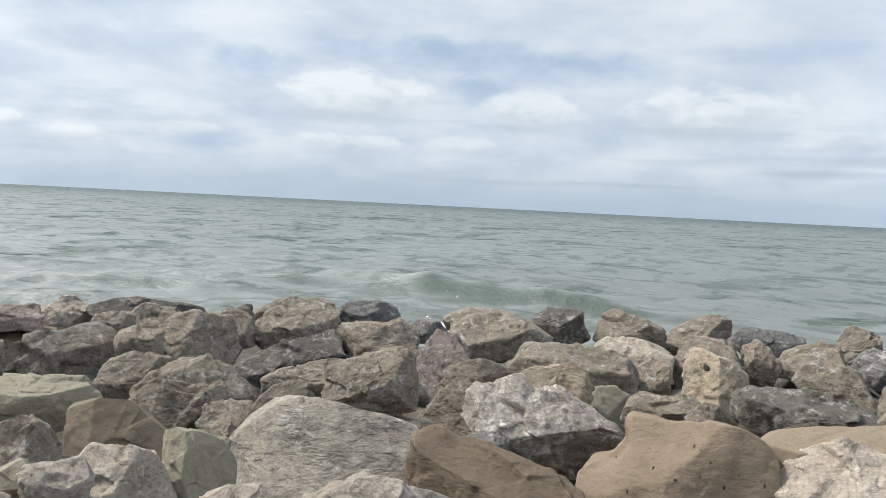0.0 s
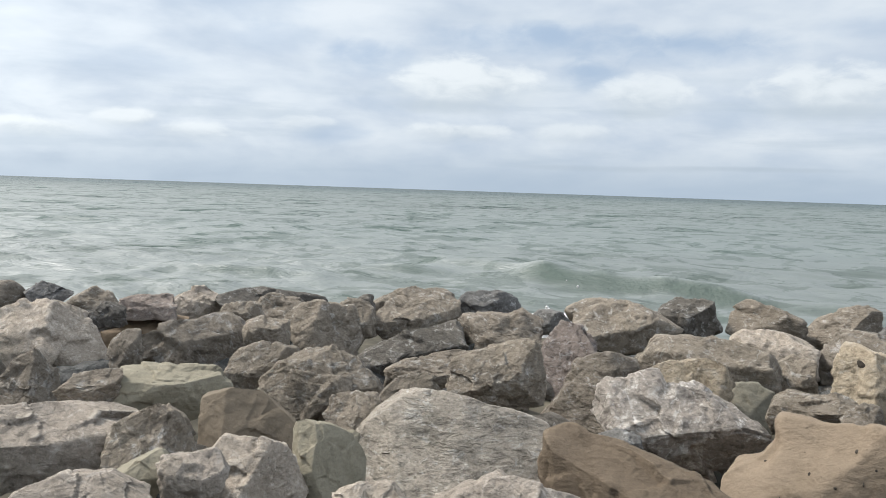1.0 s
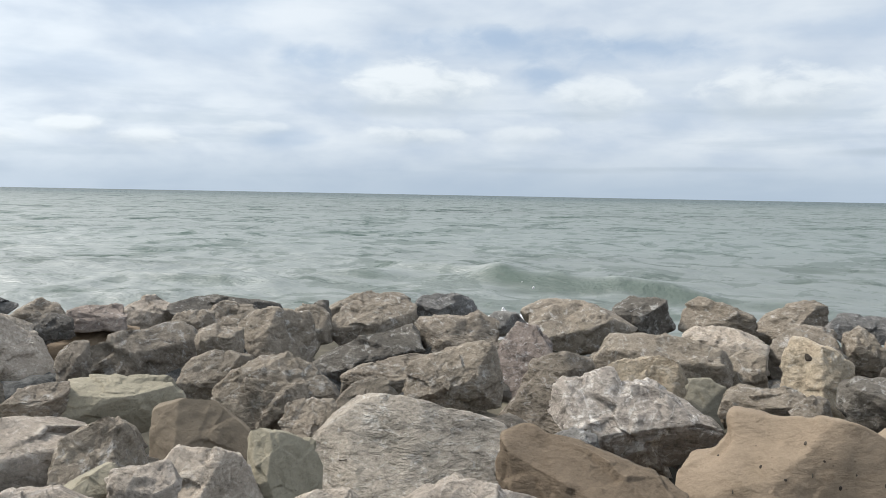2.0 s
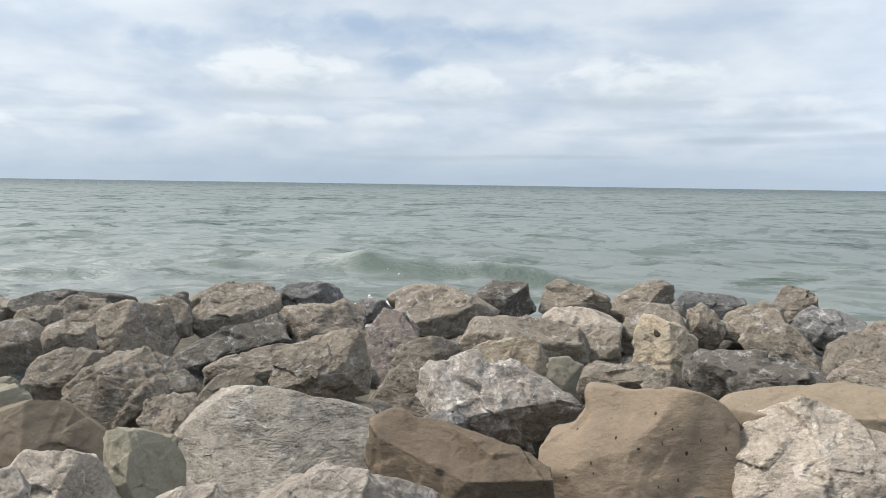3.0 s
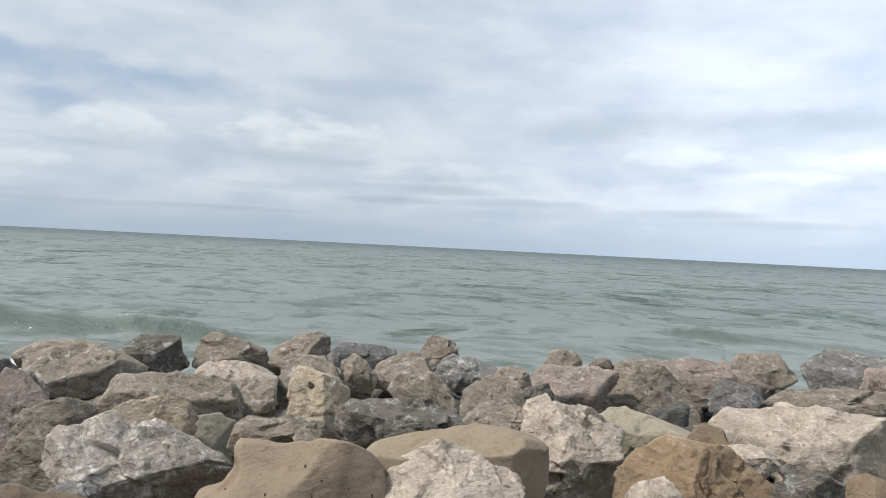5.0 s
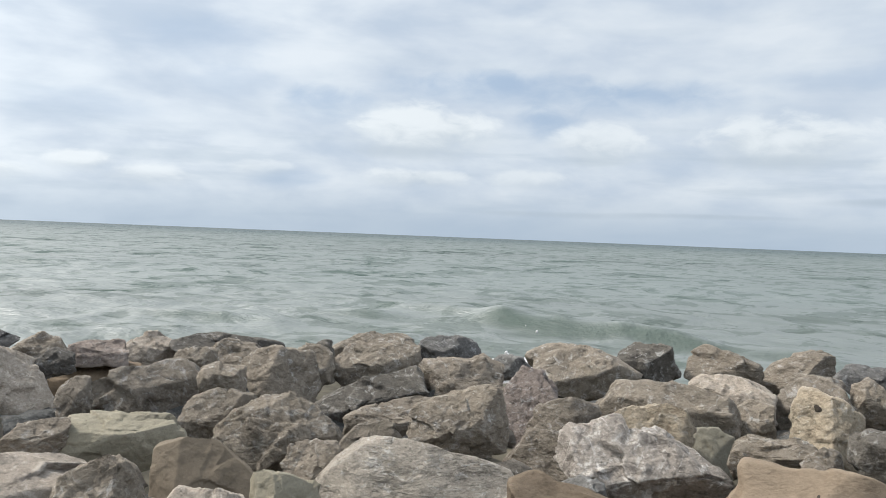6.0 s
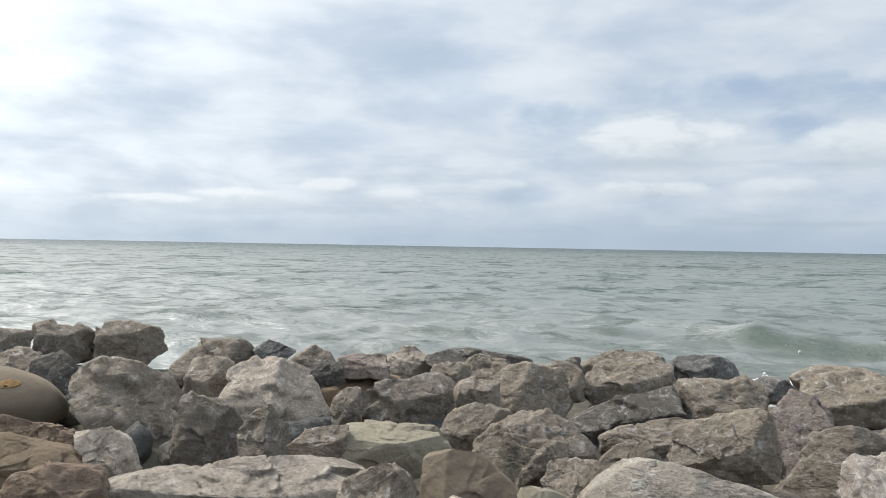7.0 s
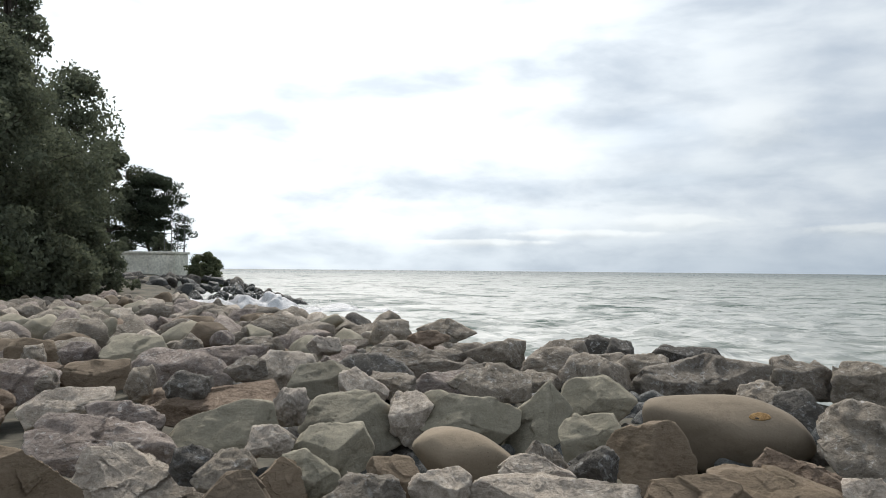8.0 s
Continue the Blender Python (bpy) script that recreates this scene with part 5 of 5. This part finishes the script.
# single stones where the pile goes on beside those fitted to the view
for x0, x1, y0, y1, n in ((-15, -8.5, -3.5, 7.8, 420), (3.2, 9.5, 0.2, 2.6, 160), (8, 13, 0.5, 7.8, 260)):
    for x, y, s in scatter(RNG, SPOTS, x0, x1, y0, y1, 0.9, 0.76, n):
        kind, fac = stray(RNG, s, ("grey", "pale", "tan", "grey", "rose", "dark")) if x > 0 else stray(RNG, s)
        h = max(f[1] for f in fac if 20 < f[0] % 360 < 160) if any(20 < f[0] % 360 < 160 for f in fac) else s / 3
        rock(kind, x, y, crest(x, y, 0.55) - h + RNG.uniform(-0.1, 0.05), float(RNG.uniform(-180, 180)), s * 0.8, 4, fac)


def heap_of(name, label, places, level, base_of, kinds=("tan", "rose", "tan", "rust", "brown", "tan", "green", "rose", "tan", "pale"), seed=300):
    """Many stones too far or too deep to tell apart, joined by kind of stone."""
    rng = np.random.RandomState(seed)
    bins = {}
    for i, (x, y, s) in enumerate(places):
        kind, fac = stray(rng, s, kinds)
        P, F = boulder_form(kind, s * 0.8, fac, seed + i * 3, level)
        a, lean = rng.uniform(0, 6.28), rng.normal() * 0.28
        P = np.stack([P[:, 0] * math.cos(lean) - P[:, 2] * math.sin(lean), P[:, 1], P[:, 0] * math.sin(lean) + P[:, 2] * math.cos(lean)], 1)
        c, n = math.cos(a), math.sin(a)
        P = np.stack([P[:, 0] * c - P[:, 1] * n + x, P[:, 0] * n + P[:, 1] * c + y, P[:, 2] + base_of(x, y, s)], 1)
        bins.setdefault(kind, []).append((P, F))
    top = new(name)
    tagged(top, label, "stones", kind="stuff")
    for kind, lot in bins.items():
        V, T, k = [], [], 0
        for P, F in lot:
            V.append(P), T.append(F + k)
            k += len(P)
        ob = new("stones", mesh_of("stones", np.concatenate(V), np.concatenate(T), STONE[kind]))
        ob.parent = top
    return top


far = scatter(RNG, SPOTS, -37, -15, -4.5, 8.2, 1.2, 0.72, 1900) + scatter(RNG, SPOTS, 13, 32, 0.3, 8.2, 0.95, 0.84, 900)
heap_of("far_stones", "tan and grey shore stones stretching away along the bank", far, 3, lambda x, y, s: crest(x, y, 0.56) - s * 0.32 + 0.10 * math.sin(x * 3.1 + y * 5.3))
# filler stones in near-black tones, so the gaps read as deep shade
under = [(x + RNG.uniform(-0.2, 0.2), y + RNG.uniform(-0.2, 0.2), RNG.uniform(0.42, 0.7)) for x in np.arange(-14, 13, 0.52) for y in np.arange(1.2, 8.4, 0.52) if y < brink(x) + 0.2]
heap_of("under_stones", "smaller stones filling gaps, coloured dark for the shade beneath boulders", under, 3, lambda x, y, s: (0.26 if y > float(brink(x)) - 2.6 else 0.14) - s * 0.25 - 0.9 * max(0, (y - float(brink(x)) + 0.8) / 4), ("wet", "wet", "dark"), 900)
toe = scatter(RNG, [], -36, 32, 0.0, 4.0, 0.95, 0.66, 2600, True)
heap_of("toe_stones", "wet grey stones sloping down into the lake", toe, 3, lambda x, y, s: crest(x, y, 0.3) - s * 0.34, ("wet", "dark", "wet"), 2000)


# ---- headland beyond the bay ----
def box(bm, x0, x1, y0, y1, z0, z1, soft=0.0):
    r = bmesh.ops.create_cube(bm, size=1.0)
    for v in r["verts"]:
        v.co = Vector(((x0 + x1) / 2 + v.co.x * (x1 - x0), (y0 + y1) / 2 + v.co.y * (y1 - y0), (z0 + z1) / 2 + v.co.z * (z1 - z0)))
    if soft:
        edges = list({e for v in r["verts"] for e in v.link_edges})
        bmesh.ops.bevel(bm, geom=edges, offset=soft, segments=2, affect="EDGES")


def tube(bm, a, b, ra, rb, sides=8):
    """A tapered round bar from a to b."""
    a, b = Vector(a), Vector(b)
    turn = (b - a).to_track_quat("Z", "Y").to_matrix()
    rings = []
    for at, r in ((a, ra), (b, rb)):
        rings.append([bm.verts.new(at + turn @ Vector((r * math.cos(k * 6.2832 / sides), r * math.sin(k * 6.2832 / sides), 0))) for k in range(sides)])
    for k in range(sides):
        bm.faces.new((rings[0][k], rings[0][(k + 1) % sides], rings[1][(k + 1) % sides], rings[1][k]))
    bm.faces.new(rings[0][::-1]), bm.faces.new(rings[1])


def sea_wall():
    top = new("concrete_platform")
    tagged(top, "weathered pale concrete platform on the rocky headland", "wall")
    bm = bmesh.new()
    box(bm, -2.2, 0.0, -7.4, 0.0, -1.6, 1.95, 0.05)
    part("body", bm, CONCRETE, top)
    bm = bmesh.new()
    box(bm, -2.3, 0.12, -7.5, 0.12, 1.95, 2.12, 0.03)
    part("coping", bm, CONCRETE, top, "flat concrete coping slab")
    for y in (-6.1, -4.4, -2.7, -1.0):
        bm = bmesh.new()
        box(bm, 0.0, 0.06, y - 0.7, y + 0.7, 0.2, 1.5, 0.02)
        part("panel", bm, CONCRETE, top)
    top.matrix_world = pose(-60.0, 1.9, 0.65, 0, 0, -28)


sea_wall()


def railing():
    top = new("railing")
    tagged(top, "thin dark metal railing on the concrete platform", "railing")
    for k in range(3):
        bm = bmesh.new()
        tube(bm, (0, k * 0.5, 0), (0, k * 0.5, 1.9), 0.03, 0.03, 6)
        part("post", bm, METAL, top)
    for z in (0.7, 1.3, 1.85):
        bm = bmesh.new()
        tube(bm, (0, 0, z), (0, 1.0, z), 0.022, 0.022, 6)
        part("rail", bm, METAL, top)
    top.matrix_world = pose(-60.9, 1.25, 2.77, 0, 0, -28)


railing()


def lamp_post():
    top = new("lamp_post")
    tagged(top, "slim dark metal lamp post on the concrete platform", "lamp post")
    bm = bmesh.new()
    tube(bm, (0, 0, 0), (0, 0, 2.3), 0.055, 0.04, 8)
    part("pole", bm, METAL, top)
    bm = bmesh.new()
    box(bm, -0.12, 0.12, -0.32, 0.12, 2.22, 2.36, 0.03)
    part("lamp_head", bm, METAL, top)
    top.matrix_world = pose(-61.6, 2.62, 2.77, 0, 0, -28)


lamp_post()


def leaves(V, F, centre, reach, count, size, rng, flat=1.0):
    """Adds small tilted leaf blades round a centre to the lists."""
    def unit(v):
        return v / (np.linalg.norm(v, axis=1)[:, None] + 1e-9)
    d = unit(rng.normal(size=(count, 3))) * rng.uniform(0.2, 1.0, (count, 1)) ** 0.6
    c = centre + d * reach * np.array([1, 1, flat])
    u = unit(rng.normal(size=(count, 3)))
    v = unit(np.cross(u, rng.normal(size=(count, 3))))
    s = size * rng.uniform(0.6, 1.3, (count, 1))
    k = sum(len(p) for p in V)
    V.append(np.stack([c - u * s, c + v * s * 0.55, c + u * s, c - v * s * 0.55], 1).reshape(-1, 3))
    F.append(np.arange(count * 4).reshape(-1, 4) + k)


def tree(name, label, x, y, z, height, width, mat, seed, leaf=0.2, clumps=70, per=60, low=0.2, tiers=False, category="tree", loose=1.0):
    """A tree: tapered trunk, limbs, and a crown of leaf clumps with gaps."""
    rng = np.random.RandomState(seed)
    top = new(name)
    tagged(top, label, category)
    bm = bmesh.new()
    at, r = Vector((0, 0, -0.4)), height * 0.014 + 0.05
    for k in range(5):
        to = Vector((rng.normal() * 0.02 * height, rng.normal() * 0.02 * height, height * 0.9 * (k + 1) / 5))
        tube(bm, at, to, r, r * 0.78)
        at, r = to, r * 0.78
    part("trunk", bm, BARK, top)
    V, F = [], []
    bm = bmesh.new()
    for k in range(clumps):
        t = rng.uniform(low, 1.0)
        if tiers:
            t = low + (1 - low) * (np.floor(rng.uniform(0, 6)) + 0.5 + 0.4 * rng.normal()) / 6
            reach = width / 2 * min(1.0, 1.5 - t) * rng.uniform(0.1, 1.0)
        else:
            reach = width / 2 * math.sin(math.pi * min(0.97, 0.18 + 0.8 * t)) ** 0.6 * rng.uniform(0.35, 1.0)
        a = rng.uniform(0, 6.283)
        c = np.array([reach * math.cos(a), reach * math.sin(a), t * height])
        if k % 3 == 0:
            tube(bm, (0, 0, max(0.1, t * 0.75) * height), tuple(c), 0.006 * height * (1.1 - t) + 0.015, 0.01, 5)
        leaves(V, F, c, width * rng.uniform(0.07, 0.15) * loose, per, leaf, rng, 0.35 if tiers else 0.8)
    part("limbs", bm, BARK, top)
    crown = new("crown", mesh_of("crown", np.concatenate(V), np.concatenate(F), mat, False))
    crown.parent = top
    top.matrix_world = pose(x, y, z)
    return top


tree("broadleaf_tree", "dense dark green broadleaf tree beside the shore", -37, -6.4, 0.1, 10.6, 9.0, LEAF, 1, 0.10, 190, 300, 0.02)
tree("broadleaf_tree", "dense dark green broadleaf tree beside the shore", -43, -5.6, 0.2, 9.0, 7.4, LEAF, 2, 0.10, 170, 300, 0.02)
tree("broadleaf_tree", "dark green tree leaning toward the lake", -50, -4.2, 0.4, 7.8, 5.8, LEAF, 3, 0.10, 150, 300, 0.03)
tree("broadleaf_tree", "dark green tree behind the concrete platform", -66, -2.8, 0.9, 10.2, 5.2, LEAF, 13, 0.11, 110, 220, 0.04)
tree("poplar", "tall poplar with airy sunlit crown of leaves", -57, -4.2, 0.4, 13.8, 6.4, LEAF, 4, 0.15, 70, 75, 0.62, loose=1.25)
tree("poplar", "tall poplar with airy sunlit crown of leaves", -45, -6.6, 0.3, 18.6, 3.8, LEAF, 5, 0.13, 80, 80, 0.64, loose=1.25)
tree("pine", "dark spreading pine tree behind the concrete platform", -67, 0.2, 1.2, 7.6, 6.4, NEEDLE, 6, 0.085, 130, 300, 0.28, True, loose=1.25)
tree("shrub", "small round green shrub on the concrete platform", -61.6, 0.9, 2.75, 1.2, 1.4, LEAF, 7, 0.1, 26, 80, 0.15, False, "shrub")
tree("shrub", "green shrub growing among stones of the headland", -58.5, 3.9, 0.3, 2.3, 3.0, LEAF_LIGHT, 8, 0.075, 90, 150, 0.02, False, "shrub", 0.8)
tree("shrub", "low dark green shrub under the trees", -38, -3.6, 0.1, 2.6, 4.6, LEAF, 9, 0.12, 50, 110, 0.02, False, "shrub")
tree("shrub", "low dark green shrub under the trees", -46, -2.4, 0.2, 2.4, 4.0, LEAF, 10, 0.12, 50, 110, 0.02, False, "shrub")
tree("shrub", "bright green shrub at the edge of the stones", -33, -5.2, 0.1, 2.3, 2.4, LEAF_LIGHT, 12, 0.11, 40, 90, 0.05, False, "shrub")


def headland_stones():
    rng = np.random.RandomState(77)
    spots = []
    for _ in range(420):
        u = rng.uniform(0, 1)
        x, y = -46 - 12 * rng.uniform(0, 1) - 4 * u, -5 + 14.5 * u
        s = rng.uniform(0.7, 1.5)
        if all((x - a) ** 2 + (y - b) ** 2 > (0.42 * (s + c)) ** 2 for a, b, c in spots):
            spots.append((x, y, s))

    def base(x, y, s):
        rise = np.clip((-x - 46) / 9, 0, 1)
        side = np.clip((9.5 - y) / 5, 0, 1)
        return -0.6 + 1.5 * rise * side
    # these kinds hold both the wetness and the tree shade in their colour
    return heap_of("headland_stones", "wet stones heaped round the headland, coloured darker for tree shade", spots, 3, base, ("wet", "wet", "dark"), 4000)


headland_stones()


def surf(x, y, z, long, deep, high, turn, seed, drops=800, throw=0.62, name="surf"):
    """White broken water: a ragged running heap, with spray thrown up round it."""
    rng = np.random.RandomState(seed)
    n, k = 120, 50
    A, B = np.meshgrid(np.linspace(-1, 1, n), np.linspace(-1, 1, k))
    u, v = A.ravel(), B.ravel()
    G = np.stack([u * long, v * deep, 0 * u], 1)
    env = np.clip(1 - np.abs(u) ** 2.2 - v * v, 0, 1) ** 0.8
    crest_ = 0.6 + 0.5 * fractal(G * 0.8, seed, 3) + 0.10 * fractal(G * 3.1, seed + 5, 3)
    V = [np.stack([G[:, 0] + 0.2 * fractal(G * 2, seed + 7, 2), G[:, 1], high * env * np.maximum(crest_, 0.0) - 0.12 + 0.1 * env], 1)]
    i = (np.arange(k - 1)[:, None] * n + np.arange(n - 1)[None, :]).ravel()
    T = [np.concatenate([np.stack([i, i + 1, i + n + 1], 1), np.stack([i, i + n + 1, i + n], 1)])]
    c = n * k
    U, F = ball(1)
    for _ in range(drops):
        a, b = np.clip(rng.normal() * 0.4, -0.9, 0.9), rng.normal() * 0.3
        at = np.array([a * long, b * deep, high * abs(rng.normal()) * throw * max(0.15, 1 - a * a * 2)])
        V.append(U * rng.uniform(0.008, 0.03) * (0.5 + high * 0.5) + at), T.append(F + c)
        c += len(U)
    ob = new(name, mesh_of(name, np.concatenate(V), np.concatenate(T), FOAM))
    ob.matrix_world = pose(x, y, z, 0, 0, turn)
    return tagged(ob, "white foam of a wave breaking on the stones", "surf", kind="stuff")


surf(-44.0, 4.2, LAKE, 4.4, 1.6, 1.0, 70, 21)
surf(-42.5, 8.6, LAKE, 4.4, 1.7, 0.45, 75, 22)
surf(0.2, 10.7, LAKE, 1.2, 0.5, 0.66, -4, 23, 160, 0.5)
surf(2.15, 10.3, LAKE, 0.5, 0.4, 0.55, -12, 24, 80, 0.5)


# ---- small marks on single stones ----
def mark(name, at, wide, high, thick, face, mat, label, seed):
    """A small uneven patch or plug lying on a stone, turned to the heading and rise of its face."""
    U, F = ball(3)
    P = U * (1 + 0.2 * fractal(U * 1.1 + seed, seed, 2))[:, None] * np.array([wide / 2, thick, high / 2])
    ob = new(name, mesh_of(name, P, F, mat))
    host = min((o for o in scene.objects if o.name.startswith("boulder")), key=lambda o: (o.location - Vector(at)).length)
    ob.parent = host
    ob.matrix_parent_inverse = host.matrix_world.inverted()
    ob.matrix_world = pose(*at, -face[1], 0, face[0])
    return tagged(ob, label)


RUST = plain("rust_stain", (0.20, 0.115, 0.045), (0.33, 0.205, 0.085), 30.0, 0.9, 0.6, 0.01)
PIT = plain("dark_pit", (0.035, 0.028, 0.022), (0.07, 0.058, 0.046), 40.0)
for k, (at, face) in enumerate((
        ((0.979, 3.827, 0.205), (-15, 21)),
        ((1.110, 3.905, 0.353), (-38, 34)),
        ((1.199, 3.830, 0.321), (-8, 18)),
        ((1.314, 3.825, 0.349), (-6, 17)),
        ((1.366, 3.835, 0.414), (-13, 14)),
        ((1.429, 3.804, 0.304), (-3, 8)),
        ((1.282, 3.770, 0.154), (7, 21)),
        ((1.618, 3.789, 0.328), (-2, 13)),
        ((0.854, 3.855, 0.177), (-35, 6)),
        ((0.972, 3.847, 0.248), (-16, 24)),
        ((0.957, 4.059, 0.350), (-57, 56)),
        ((1.300, 3.893, 0.476), (-53, 37)),
        ((1.499, 3.810, 0.365), (-4, 9)),
        ((1.381, 3.778, 0.183), (4, 15)),
)):
    mark("pit", at, 0.007 + 0.004 * (k % 3), 0.012 + 0.008 * (k % 2), 0.003, face, PIT, "small dark pit in the sandstone", 50 + k)
mark("pit", (1.897, 5.527, 0.565), 0.075, 0.05, 0.006, (-36, 12), PIT, "dark pit in the cream face", 71)
mark("rust_stain", (-5.556, 4.645, 0.466), 0.18, 0.085, 0.0028, (65, 49), RUST, "yellow-brown rust stain", 81)
mark("pit", (-5.559, 4.608, 0.454), 0.035, 0.024, 0.006, (64, 48), PIT, "dark hollow in the rust stain", 82)


def twig(x, y, z):
    bm = bmesh.new()
    tube(bm, (-0.035, 0, 0.0), (0.0, 0.006, 0.004), 0.0025, 0.0025, 6)
    tube(bm, (0.0, 0.006, 0.004), (0.045, -0.004, 0.0), 0.0025, 0.0015, 6)
    tube(bm, (0.005, 0.005, 0.004), (0.02, 0.012, 0.02), 0.0015, 0.001, 5)
    ob = part("twig", bm, BARK)
    ob.matrix_world = pose(x, y, z, 0, 8, 20)
    return tagged(ob, "small dry brown twig lying on the boulder", "twig")


twig(-0.829, 3.876, 0.300)
